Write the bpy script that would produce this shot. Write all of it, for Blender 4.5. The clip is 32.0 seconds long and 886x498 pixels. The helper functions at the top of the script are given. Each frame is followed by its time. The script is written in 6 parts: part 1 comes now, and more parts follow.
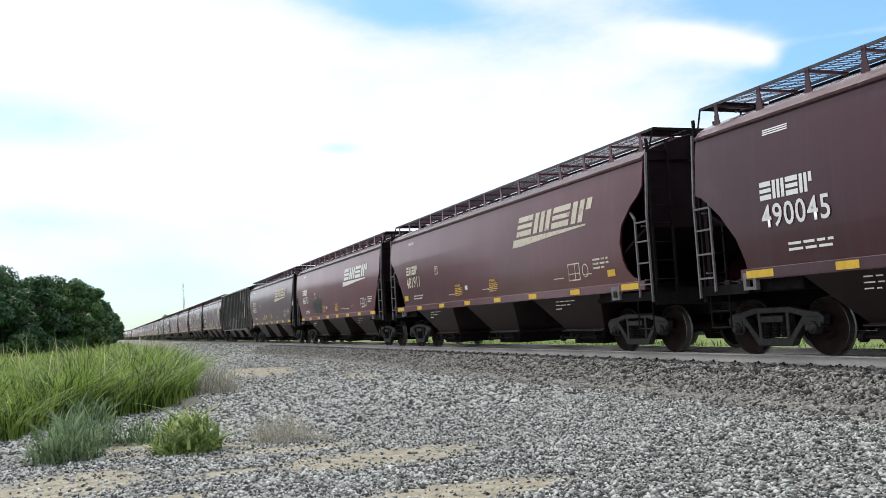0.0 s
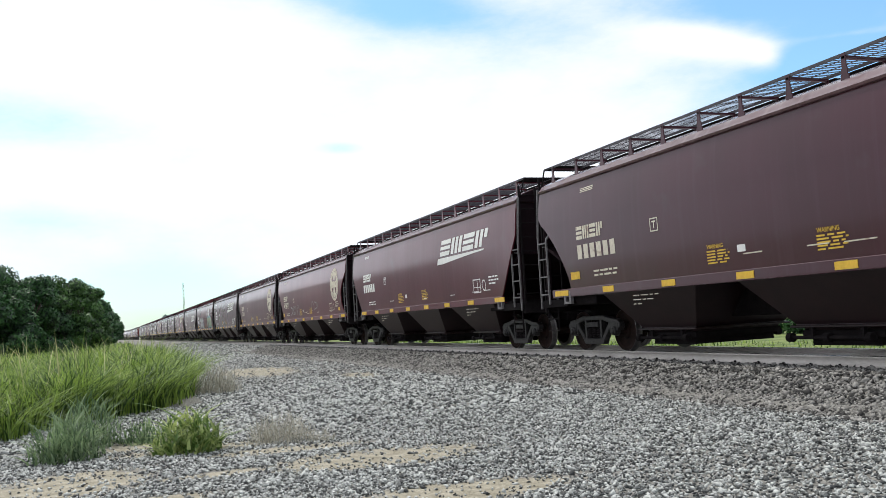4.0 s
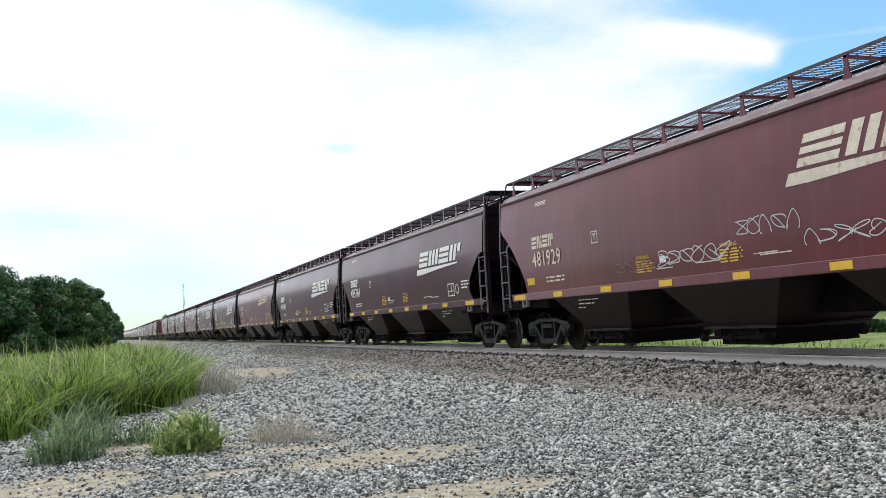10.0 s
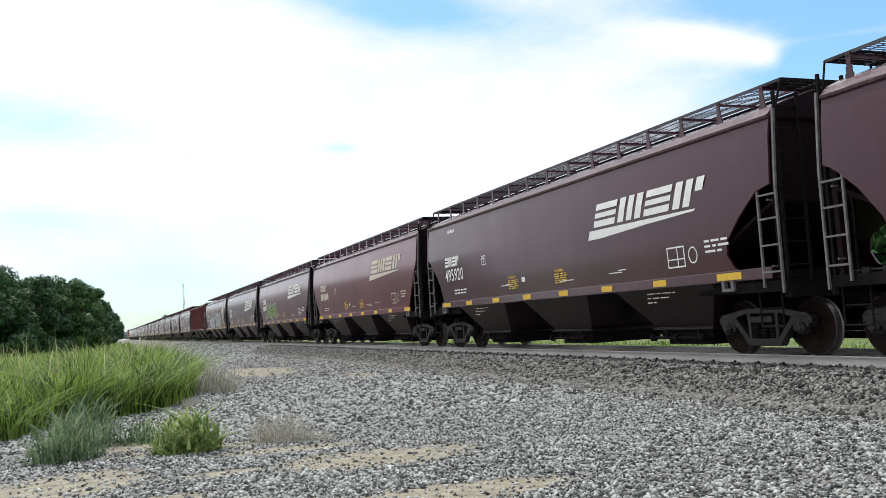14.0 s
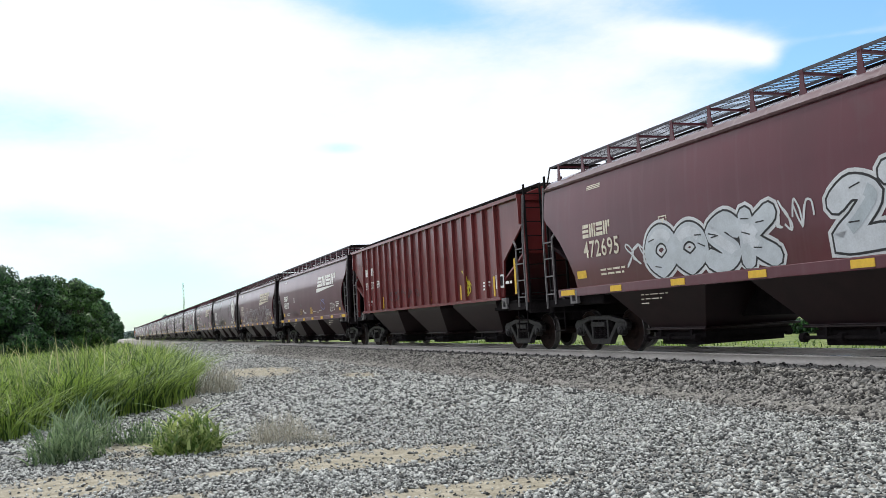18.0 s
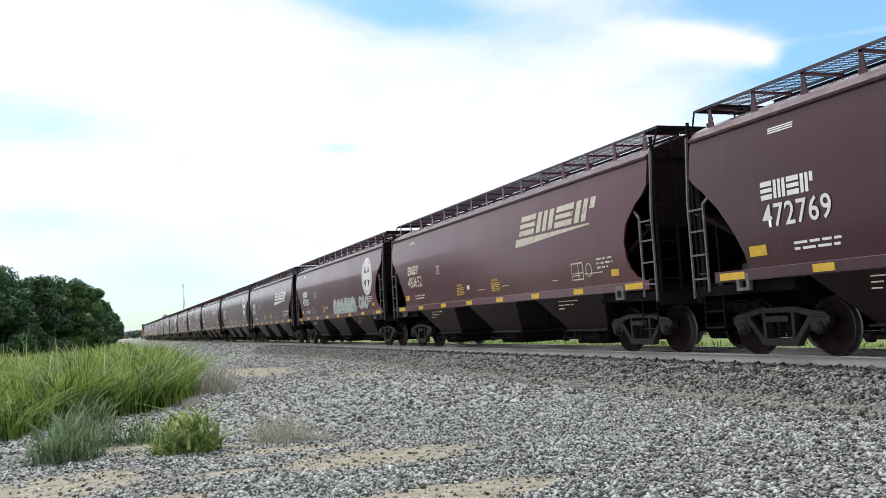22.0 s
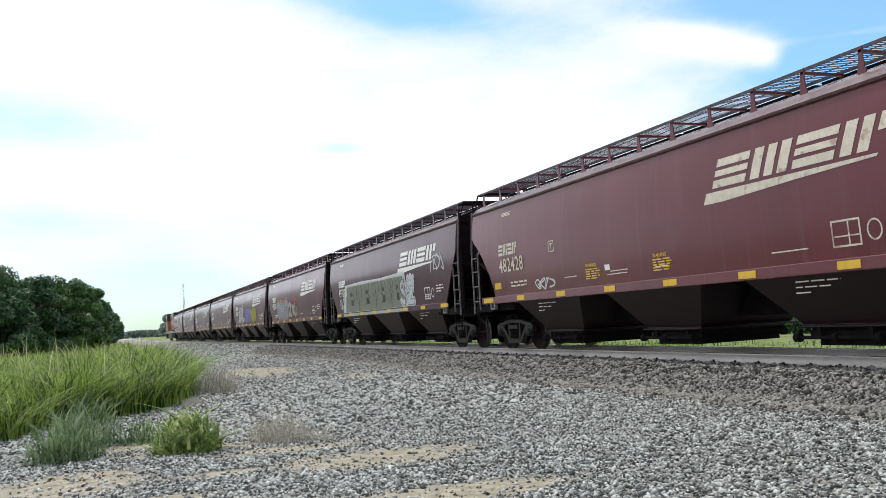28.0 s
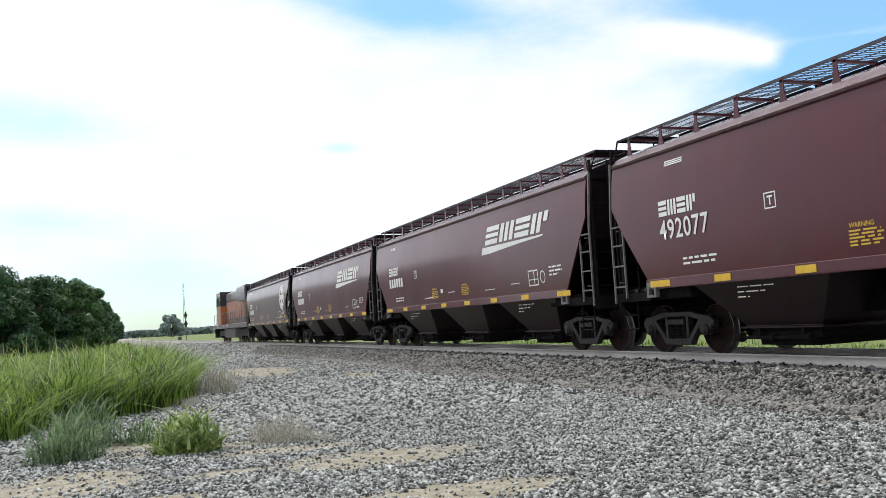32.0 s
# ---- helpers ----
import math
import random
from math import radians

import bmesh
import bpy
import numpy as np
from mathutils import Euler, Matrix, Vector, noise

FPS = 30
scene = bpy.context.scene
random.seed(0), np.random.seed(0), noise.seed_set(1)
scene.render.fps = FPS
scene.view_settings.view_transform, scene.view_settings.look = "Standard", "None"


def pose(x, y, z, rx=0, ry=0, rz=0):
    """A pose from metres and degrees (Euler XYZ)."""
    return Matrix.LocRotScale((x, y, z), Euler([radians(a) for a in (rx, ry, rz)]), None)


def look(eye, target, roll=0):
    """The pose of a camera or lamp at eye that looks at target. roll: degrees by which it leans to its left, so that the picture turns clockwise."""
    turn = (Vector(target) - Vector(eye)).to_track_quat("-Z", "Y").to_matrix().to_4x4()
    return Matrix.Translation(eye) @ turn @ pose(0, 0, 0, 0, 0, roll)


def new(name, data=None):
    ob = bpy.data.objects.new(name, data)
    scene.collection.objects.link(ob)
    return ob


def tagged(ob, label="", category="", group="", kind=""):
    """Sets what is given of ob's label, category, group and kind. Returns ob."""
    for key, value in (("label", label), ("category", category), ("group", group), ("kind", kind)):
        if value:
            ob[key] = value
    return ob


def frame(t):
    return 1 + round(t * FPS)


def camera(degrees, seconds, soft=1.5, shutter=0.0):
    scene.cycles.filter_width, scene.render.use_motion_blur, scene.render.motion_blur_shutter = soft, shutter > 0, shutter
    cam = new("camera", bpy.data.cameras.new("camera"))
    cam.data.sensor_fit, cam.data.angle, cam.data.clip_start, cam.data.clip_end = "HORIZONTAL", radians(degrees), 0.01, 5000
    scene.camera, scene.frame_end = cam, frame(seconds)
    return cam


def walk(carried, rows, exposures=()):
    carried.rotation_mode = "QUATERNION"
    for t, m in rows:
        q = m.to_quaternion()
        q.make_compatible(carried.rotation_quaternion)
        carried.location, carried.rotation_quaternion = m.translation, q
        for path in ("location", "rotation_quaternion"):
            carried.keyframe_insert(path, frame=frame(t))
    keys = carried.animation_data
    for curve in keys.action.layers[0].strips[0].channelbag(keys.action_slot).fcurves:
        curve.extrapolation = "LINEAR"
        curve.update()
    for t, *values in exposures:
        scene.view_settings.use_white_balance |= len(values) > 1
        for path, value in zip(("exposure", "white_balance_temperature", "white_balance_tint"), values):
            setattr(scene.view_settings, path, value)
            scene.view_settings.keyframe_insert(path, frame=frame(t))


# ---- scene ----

# ---- camera ----
cam = camera(53.5, 32.0, soft=0.8)
EYE = (0.0, 0.0, 1.60)
YAW, TILT, LEAN = 0.3652, 0.0799, -3.346
FWD = Vector((math.sin(YAW) * math.cos(TILT), math.cos(YAW) * math.cos(TILT), math.sin(TILT)))
STAND = look(EYE, Vector(EYE) + FWD * 10, LEAN)
walk(cam, [(0, STAND), (32, STAND)])

# ---- the plan: one straight track along +y, which bends away in the distance ----
RAIL_Z = 0.685
TRACK_X = 11.33
BENDS = ((0, 0.0), (40, 0.0), (60, 1.6e-4), (100, 0.0), (380, 0.0), (420, 1.1e-3), (900, 1.1e-3))


def lay_track():
    s = np.arange(-3200, 1200, 1.0)
    k = np.interp(s, [b[0] for b in BENDS], [b[1] for b in BENDS])
    k[s < 0] = 0
    a = np.cumsum(k)
    x = TRACK_X - np.cumsum(np.sin(a))
    y = np.cumsum(np.cos(a)) - 3201
    return s, x, y, a


TRK_S, TRK_X, TRK_Y, TRK_A = lay_track()


def on_track(s, side=0.0):
    """Place and heading at s metres along the track, side metres to its right."""
    x, y, a = (float(np.interp(s, TRK_S, q)) for q in (TRK_X, TRK_Y, TRK_A))
    return x + side * math.cos(a), y + side * math.sin(a), a


# how far the train has come, in metres, at each time
WAY = ((0, 0.0), (1, 20.4), (2, 40.82), (3, 61.44), (4.25, 86.6), (5.5, 111.51), (6, 121.83), (7, 140.73), (8, 161.54), (9, 182.6), (10, 202.46), (11, 222.5), (12, 242.81), (13, 262.46), (14, 282.44), (14.5, 292.5), (15.75, 317.2), (17, 341.58), (18, 360.76), (19, 379.72), (20, 399.71), (21, 418.89), (22, 437.83), (23, 456.58), (24, 474.64), (25, 495.48), (26.25, 518.9), (27.5, 542.2), (28, 551.5), (29, 571.1), (30, 590.34), (31, 609.39), (32, 628.36))

# ---- world and sun ----
world = bpy.data.worlds.new("sky")
scene.world = world
world.use_nodes = True
SUN_WAY = Vector((-0.14, 0.5, 0.95)).normalized()


def build_sky():
    nt = world.node_tree
    nt.nodes.clear()
    N, L = nt.nodes.new, nt.links.new
    out, bg = N("ShaderNodeOutputWorld"), N("ShaderNodeBackground")
    sky = N("ShaderNodeTexSky")
    sky.sky_type, sky.sun_disc = "NISHITA", False
    sky.sun_elevation = math.asin(SUN_WAY.z)
    sky.sun_rotation = math.atan2(SUN_WAY.x, SUN_WAY.y)
    sky.dust_density, sky.ozone_density = 1.0, 2.0
    co = N("ShaderNodeTexCoord")

    def math_node(op, a, b=None, c=None):
        n = N("ShaderNodeMath")
        n.operation = op
        for i, q in enumerate((a, b, c)):
            if q is None:
                continue
            if isinstance(q, (int, float)):
                n.inputs[i].default_value = q
            else:
                L(q, n.inputs[i])
        return n.outputs[0]

    def noise_node(scale, detail, rough, w):
        m = N("ShaderNodeMapping")
        m.inputs["Location"].default_value = (w, w * 0.7, 0)
        m.inputs["Scale"].default_value = (1.0, 1.0, 2.6)
        L(co.outputs["Generated"], m.inputs[0])
        n = N("ShaderNodeTexNoise")
        n.inputs["Scale"].default_value, n.inputs["Detail"].default_value, n.inputs["Roughness"].default_value = scale, detail, rough
        L(m.outputs[0], n.inputs["Vector"])
        return n.outputs[0]

    def gap(u, v, wide, high, lean, strength):
        """A soft opening in the cloud sheet about one bearing of the sky."""
        r3 = STAND.to_3x3()
        axis = (r3 @ Vector((u, v, -1))).normalized()
        rx = (r3 @ Vector((math.cos(lean), math.sin(lean), 0)))
        ry = (r3 @ Vector((-math.sin(lean), math.cos(lean), 0)))
        parts = []
        for way, size in ((rx, wide), (ry, high)):
            d = N("ShaderNodeVectorMath")
            d.operation = "DOT_PRODUCT"
            d.inputs[1].default_value = way
            L(co.outputs["Generated"], d.inputs[0])
            off = axis.dot(way)
            e = math_node("DIVIDE", math_node("SUBTRACT", d.outputs["Value"], off), size)
            parts.append(math_node("MULTIPLY", e, e))
        r = math_node("ADD", parts[0], parts[1])
        return math_node("MULTIPLY", math_node("EXPONENT", math_node("MULTIPLY", r, -1.0)), strength)

    gaps = None
    for g in GAPS:
        q = gap(*g)
        gaps = q if gaps is None else math_node("ADD", gaps, q)
    n1, n2 = noise_node(2.2, 6, 0.62, 3.1), noise_node(9.0, 8, 0.68, 8.4)
    wob = math_node("ADD", math_node("MULTIPLY", math_node("SUBTRACT", n1, 0.5), 1.3), math_node("MULTIPLY", math_node("SUBTRACT", n2, 0.5), 0.7))
    clear = math_node("ADD", gaps, math_node("MULTIPLY", wob, 1.0))
    ramp = N("ShaderNodeMapRange")
    ramp.interpolation_type = "SMOOTHSTEP"
    ramp.inputs["From Min"].default_value, ramp.inputs["From Max"].default_value = 0.0, 1.1
    L(clear, ramp.inputs["Value"])
    mix = N("ShaderNodeMix")
    mix.data_type = "RGBA"
    L(ramp.outputs[0], mix.inputs["Factor"])
    mix.inputs["A"].default_value = CLOUD
    warm = N("ShaderNodeMix")
    warm.data_type, warm.blend_type = "RGBA", "MULTIPLY"
    warm.inputs["Factor"].default_value = 1.0
    L(sky.outputs[0], warm.inputs["A"])
    warm.inputs["B"].default_value = SKY_GAIN
    L(warm.outputs["Result"], mix.inputs["B"])
    L(mix.outputs["Result"], bg.inputs[0])
    bg.inputs[1].default_value = 0.1
    L(bg.outputs[0], out.inputs[0])


CLOUD = (10.2, 10.6, 11.5, 1)
SKY_GAIN = (1.4, 1.85, 1.98, 1)
# openings in the cloud: bearing right and up, width, height, lean, strength
GAPS = ((-0.04, 0.275, 0.12, 0.032, -0.12, 1.2), (0.40, 0.285, 0.17, 0.028, -0.05, 1.05), (0.47, 0.225, 0.08, 0.03, 0.0, 0.95), (0.33, 0.18, 0.12, 0.03, 0.5, 0.6),
        (0.30, 0.236, 0.075, 0.016, -0.22, -0.95), (0.365, 0.218, 0.02, 0.012, -0.6, -0.6), (0.42, 0.20, 0.05, 0.02, 0.3, 0.5), (0.45, 0.243, 0.05, 0.005, 0.05, -0.5), (0.26, 0.20, 0.12, 0.02, 0.45, 0.3),
        (-0.48, 0.15, 0.10, 0.03, 0.0, 0.66), (-0.47, 0.03, 0.09, 0.018, 0.0, 0.55), (-0.32, -0.055, 0.13, 0.05, 0.0, 1.1), (-0.115, 0.115, 0.03, 0.008, 0.0, 0.65))
build_sky()
sun = new("sun", bpy.data.lights.new("sun", "SUN"))
sun.data.energy, sun.data.angle, sun.data.color = 3.0, radians(4), (1.0, 0.95, 0.87)
sun.matrix_world = look(SUN_WAY * 50, (0, 0, 0))
scene.view_settings.exposure = 0.0


# ---- materials ----
def shader(name, rough=0.6, metal=0.0):
    m = bpy.data.materials.new(name)
    m.use_nodes = True
    b = m.node_tree.nodes["Principled BSDF"]
    b.inputs["Roughness"].default_value, b.inputs["Metallic"].default_value = rough, metal
    return m, m.node_tree, b


def surface(name, dark, light, scale=6.0, rough=0.6, metal=0.0, bump=0.0, fine=40.0, stretch=(1, 1, 1), spots=None, by_object=0.0, spot_at=(0.55, 0.7), clearcoat=0.0, by_island=0.0, gloss=0.5):
    """A surface between two colours, varied at two scales, with optional stains of a third colour."""
    m, nt, b = shader(name, rough, metal)
    N, L = nt.nodes.new, nt.links.new
    co, mp = N("ShaderNodeTexCoord"), N("ShaderNodeMapping")
    L(co.outputs["Object"], mp.inputs[0])
    mp.inputs["Scale"].default_value = stretch
    src = mp.outputs[0]
    if by_object:
        info, add = N("ShaderNodeObjectInfo"), N("ShaderNodeVectorMath")
        sc = N("ShaderNodeMath")
        sc.operation = "MULTIPLY"
        sc.inputs[1].default_value = 57.0
        L(info.outputs["Random"], sc.inputs[0])
        L(src, add.inputs[0])
        L(sc.outputs[0], add.inputs[1])
        src = add.outputs[0]
    b.inputs["Specular IOR Level"].default_value = gloss
    a, c = N("ShaderNodeTexNoise"), N("ShaderNodeTexNoise")
    a.inputs["Scale"].default_value, a.inputs["Detail"].default_value = scale, 5
    c.inputs["Scale"].default_value, c.inputs["Detail"].default_value = fine, 4
    L(src, a.inputs["Vector"])
    L(src, c.inputs["Vector"])
    s = N("ShaderNodeMath")
    s.operation = "MULTIPLY_ADD"
    L(c.outputs[0], s.inputs[0])
    s.inputs[1].default_value = 0.45
    half = N("ShaderNodeMath")
    half.operation = "MULTIPLY"
    half.inputs[1].default_value = 0.6
    L(a.outputs[0], half.inputs[0])
    L(half.outputs[0], s.inputs[2])
    val = s.outputs[0]
    if by_island:
        geo, isl = N("ShaderNodeNewGeometry"), N("ShaderNodeMath")
        isl.operation = "MULTIPLY_ADD"
        L(geo.outputs["Random Per Island"], isl.inputs[0])
        isl.inputs[1].default_value = by_island
        off = N("ShaderNodeMath")
        off.operation = "SUBTRACT"
        L(val, off.inputs[0])
        off.inputs[1].default_value = by_island * 0.5
        L(off.outputs[0], isl.inputs[2])
        val = isl.outputs[0]
    r = N("ShaderNodeValToRGB")
    r.color_ramp.elements[0].position, r.color_ramp.elements[1].position = 0.33, 0.72
    r.color_ramp.elements[0].color, r.color_ramp.elements[1].color = (*dark, 1), (*light, 1)
    L(val, r.inputs[0])
    col = r.outputs[0]
    if spots:
        n3, r3, mx = N("ShaderNodeTexNoise"), N("ShaderNodeMapRange"), N("ShaderNodeMix")
        n3.inputs["Scale"].default_value, n3.inputs["Detail"].default_value = scale * 0.6, 6
        L(src, n3.inputs["Vector"])
        r3.inputs["From Min"].default_value, r3.inputs["From Max"].default_value = spot_at
        L(n3.outputs[0], r3.inputs["Value"])
        mx.data_type = "RGBA"
        L(r3.outputs[0], mx.inputs["Factor"])
        L(col, mx.inputs["A"])
        mx.inputs["B"].default_value = (*spots, 1)
        col = mx.outputs["Result"]
    L(col, b.inputs["Base Color"])
    if clearcoat:
        b.inputs["Coat Weight"].default_value, b.inputs["Coat Roughness"].default_value = clearcoat, 0.25
    if bump:
        bp = N("ShaderNodeBump")
        bp.inputs["Strength"].default_value, bp.inputs["Distance"].default_value = min(1, bump * 20), bump
        L(val, bp.inputs["Height"])
        L(bp.outputs[0], b.inputs["Normal"])
    return m


def paint(name, col, streak, rough=0.42):
    """Weathered car paint: flat colour, dust, and stains that ran down the sheets."""
    m, nt, b = shader(name, rough)
    N, L = nt.nodes.new, nt.links.new
    co, info = N("ShaderNodeTexCoord"), N("ShaderNodeObjectInfo")
    sc, add = N("ShaderNodeMath"), N("ShaderNodeVectorMath")
    sc.operation = "MULTIPLY"
    sc.inputs[1].default_value = 91.0
    L(info.outputs["Random"], sc.inputs[0])
    L(co.outputs["Object"], add.inputs[0])
    L(sc.outputs[0], add.inputs[1])

    def noise_of(scale, stretch, detail=5):
        mp, n = N("ShaderNodeMapping"), N("ShaderNodeTexNoise")
        mp.inputs["Scale"].default_value = stretch
        L(add.outputs[0], mp.inputs[0])
        n.inputs["Scale"].default_value, n.inputs["Detail"].default_value = scale, detail
        L(mp.outputs[0], n.inputs["Vector"])
        return n.outputs[0]

    def blend(fac, a, c, lo, hi, most):
        r, mx = N("ShaderNodeMapRange"), N("ShaderNodeMix")
        r.inputs["From Min"].default_value, r.inputs["From Max"].default_value, r.inputs["To Max"].default_value = lo, hi, most
        L(fac, r.inputs["Value"])
        mx.data_type = "RGBA"
        L(r.outputs[0], mx.inputs["Factor"])
        if isinstance(a, tuple):
            mx.inputs["A"].default_value = (*a, 1)
        else:
            L(a, mx.inputs["A"])
        mx.inputs["B"].default_value = (*c, 1)
        return mx.outputs["Result"]

    cloud = noise_of(0.55, (1, 1, 0.6))
    runs = noise_of(3.0, (1, 2.2, 0.10), 6)
    grit = noise_of(60, (1, 1, 1), 3)
    c1 = blend(cloud, col, tuple(q * 0.72 + 0.004 for q in col), 0.4, 0.7, 0.9)
    c2 = blend(runs, c1, streak, 0.52, 0.78, 0.55)
    c3 = blend(noise_of(1.3, (1, 1, 1), 7), c2, tuple(q * 0.5 + 0.03 for q in streak), 0.6, 0.75, 0.35)
    L(c3, b.inputs["Base Color"])
    b.inputs["Coat Weight"].default_value, b.inputs["Coat Roughness"].default_value, b.inputs["Coat IOR"].default_value = 1.0, 0.16, 1.38
    b.inputs["Sheen Weight"].default_value, b.inputs["Sheen Roughness"].default_value, b.inputs["Sheen Tint"].default_value = 0.18, 0.34, (0.84, 0.80, 0.92, 1)
    b.inputs["Specular IOR Level"].default_value = 0.12
    rr = N("ShaderNodeMapRange")
    rr.inputs["To Min"].default_value, rr.inputs["To Max"].default_value = rough - 0.1, rough + 0.22
    L(cloud, rr.inputs["Value"])
    L(rr.outputs[0], b.inputs["Roughness"])
    bp = N("ShaderNodeBump")
    bp.inputs["Strength"].default_value, bp.inputs["Distance"].default_value = 0.25, 0.004
    ad = N("ShaderNodeMath")
    ad.operation = "ADD"
    L(grit, ad.inputs[0])
    L(noise_of(1.1, (1, 1, 0.7), 2), ad.inputs[1])
    L(ad.outputs[0], bp.inputs["Height"])
    L(bp.outputs[0], b.inputs["Normal"])
    return m


PAINTS = {
    "brown": paint("mineral_brown_paint", (0.088, 0.0135, 0.024), (0.102, 0.034, 0.047)),
    "dark": paint("dark_brown_paint", (0.050, 0.0090, 0.019), (0.062, 0.023, 0.036)),
    "red": paint("faded_red_paint", (0.122, 0.0195, 0.030), (0.138, 0.046, 0.056)),
    "fresh": paint("fresh_brown_paint", (0.082, 0.009, 0.019), (0.074, 0.016, 0.027), 0.34),
    "oxide": paint("oxide_red_paint", (0.15, 0.022, 0.022), (0.165, 0.05, 0.042), 0.5),
    "green": paint("black_green_paint", (0.052, 0.052, 0.047), (0.092, 0.09, 0.08), 0.5),
    "grey": paint("grey_brown_paint", (0.10, 0.062, 0.058), (0.13, 0.10, 0.09), 0.5),
    "orange": paint("orange_paint", (0.42, 0.13, 0.03), (0.30, 0.12, 0.06)),
    "black": paint("black_paint", (0.02, 0.02, 0.021), (0.05, 0.045, 0.04)),
}
# Roof dust, and the sky's reflection on the rolled edge, both as paler paint.
ROOF = paint("dusty_sky_pale_roof_paint", (0.105, 0.052, 0.062), (0.20, 0.14, 0.148), 0.5)
WHITE = surface("white_lettering", (0.74, 0.74, 0.72), (0.88, 0.88, 0.86), 5, 0.5)
CREAM = surface("faded_cream_lettering", (0.52, 0.47, 0.38), (0.74, 0.69, 0.58), 9, 0.6, spots=(0.4, 0.31, 0.25), spot_at=(0.58, 0.66))
YELLOW = surface("yellow_reflector", (0.55, 0.33, 0.025), (0.80, 0.52, 0.05), 9, 0.5)
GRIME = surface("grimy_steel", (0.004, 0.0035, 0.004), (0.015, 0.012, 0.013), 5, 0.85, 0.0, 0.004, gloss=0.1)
# Car-end purple pulled near black: the shade between cars sits in the colour.
END_SHADE = surface("shade_dark_end_steel", (0.006, 0.003, 0.0045), (0.015, 0.0065, 0.010), 3, 0.85, 0.0, 0.003, gloss=0.12)
# Hopper bays share the car's brown, darkened here for the shade underneath.
UNDER = surface("dull_shade_dark_hopper_brown", (0.007, 0.003, 0.004), (0.019, 0.0075, 0.009), 3, 0.42, 0.0, 0.003, gloss=0.35)
TRUCK = surface("dusty_cast_steel", (0.005, 0.005, 0.0055), (0.045, 0.042, 0.042), 11, 0.42, 0.25, 0.006, gloss=0.3)
WHEEL = surface("rusty_wheel_steel", (0.007, 0.006, 0.006), (0.030, 0.017, 0.014), 5, 0.75, 0.0, 0.002, gloss=0.08)
TREAD = surface("bright_worn_tread", (0.10, 0.095, 0.095), (0.2, 0.19, 0.185), 9, 0.4, 0.7)
GALV = surface("dull_galvanised_grating", (0.035, 0.034, 0.042), (0.09, 0.088, 0.105), 8, 0.6, 0.2)
STEELBAR = surface("worn_grey_bar", (0.08, 0.076, 0.08), (0.21, 0.20, 0.205), 8, 0.5, 0.2)
RAIL = surface("dusty_rail", (0.38, 0.355, 0.33), (0.62, 0.585, 0.55), 4, 0.75, 0.0, 0.002, stretch=(1, 0.25, 1))
RAILTOP = surface("polished_rail_head", (0.35, 0.34, 0.33), (0.5, 0.49, 0.47), 9, 0.25, 1.0)
TIE = surface("weathered_concrete_tie", (0.20, 0.185, 0.165), (0.38, 0.36, 0.32), 5, 0.85, 0, 0.004)
# A darker copy of STONE: the bed slope's shade is in the colour.
BALLAST = surface("slope_shade_ballast_stone", (0.020, 0.0195, 0.019), (0.27, 0.265, 0.25), 3, 0.8, 0, 0.004, 30, by_island=0.8)
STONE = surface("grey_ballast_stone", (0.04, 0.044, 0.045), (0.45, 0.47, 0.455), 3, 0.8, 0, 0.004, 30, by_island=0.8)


def leafy(name, dark, light, scale, fine, island, through_it=0.4):
    """Blades and leaves: two-colour surface that lets some light through."""
    m = surface(name, dark, light, scale, 0.55, 0, 0, fine, by_island=island)
    nt = m.node_tree
    b, out = nt.nodes["Principled BSDF"], nt.nodes["Material Output"]
    tr, mx = nt.nodes.new("ShaderNodeBsdfTranslucent"), nt.nodes.new("ShaderNodeMixShader")
    nt.links.new(b.inputs["Base Color"].links[0].from_socket, tr.inputs["Color"])
    mx.inputs[0].default_value = through_it
    nt.links.new(b.outputs[0], mx.inputs[1])
    nt.links.new(tr.outputs[0], mx.inputs[2])
    nt.links.new(mx.outputs[0], out.inputs["Surface"])
    return m


GRASS = leafy("green_grass_blade", (0.028, 0.07, 0.010), (0.28, 0.41, 0.075), 0.9, 8, 1.1)
WEED = leafy("blue_green_weed", (0.065, 0.12, 0.058), (0.24, 0.34, 0.17), 2, 9, 0.6)
BUSH = leafy("pale_green_weed_leaf", (0.10, 0.18, 0.04), (0.42, 0.50, 0.18), 2, 9, 0.6)
SEED = leafy("pale_seed_stalk", (0.30, 0.32, 0.13), (0.56, 0.55, 0.30), 3, 9, 0.5, 0.2)
STRAW = leafy("dry_grey_weed", (0.26, 0.25, 0.20), (0.50, 0.48, 0.40), 3, 9, 0.5, 0.2)
LEAF = leafy("dark_green_leaf", (0.007, 0.024, 0.013), (0.055, 0.15, 0.045), 0.5, 4, 0.5, 0.3)
LEAFMID = leafy("mid_green_leaf", (0.012, 0.036, 0.013), (0.085, 0.19, 0.045), 0.5, 4, 0.5, 0.3)
BARK = surface("grey_bark", (0.04, 0.032, 0.025), (0.12, 0.10, 0.08), 5, 0.9, 0, 0.02)
# Pale blue-grey: the haze of distance is mixed into the leaf colour.
FARLEAF = surface("haze_tinted_far_foliage", (0.14, 0.20, 0.19), (0.26, 0.32, 0.31), 0.05, 0.9, 0, 0, 0.6, by_island=0.4)
GLASS = surface("dark_cab_glass", (0.012, 0.014, 0.016), (0.02, 0.022, 0.025), 3, 0.08)


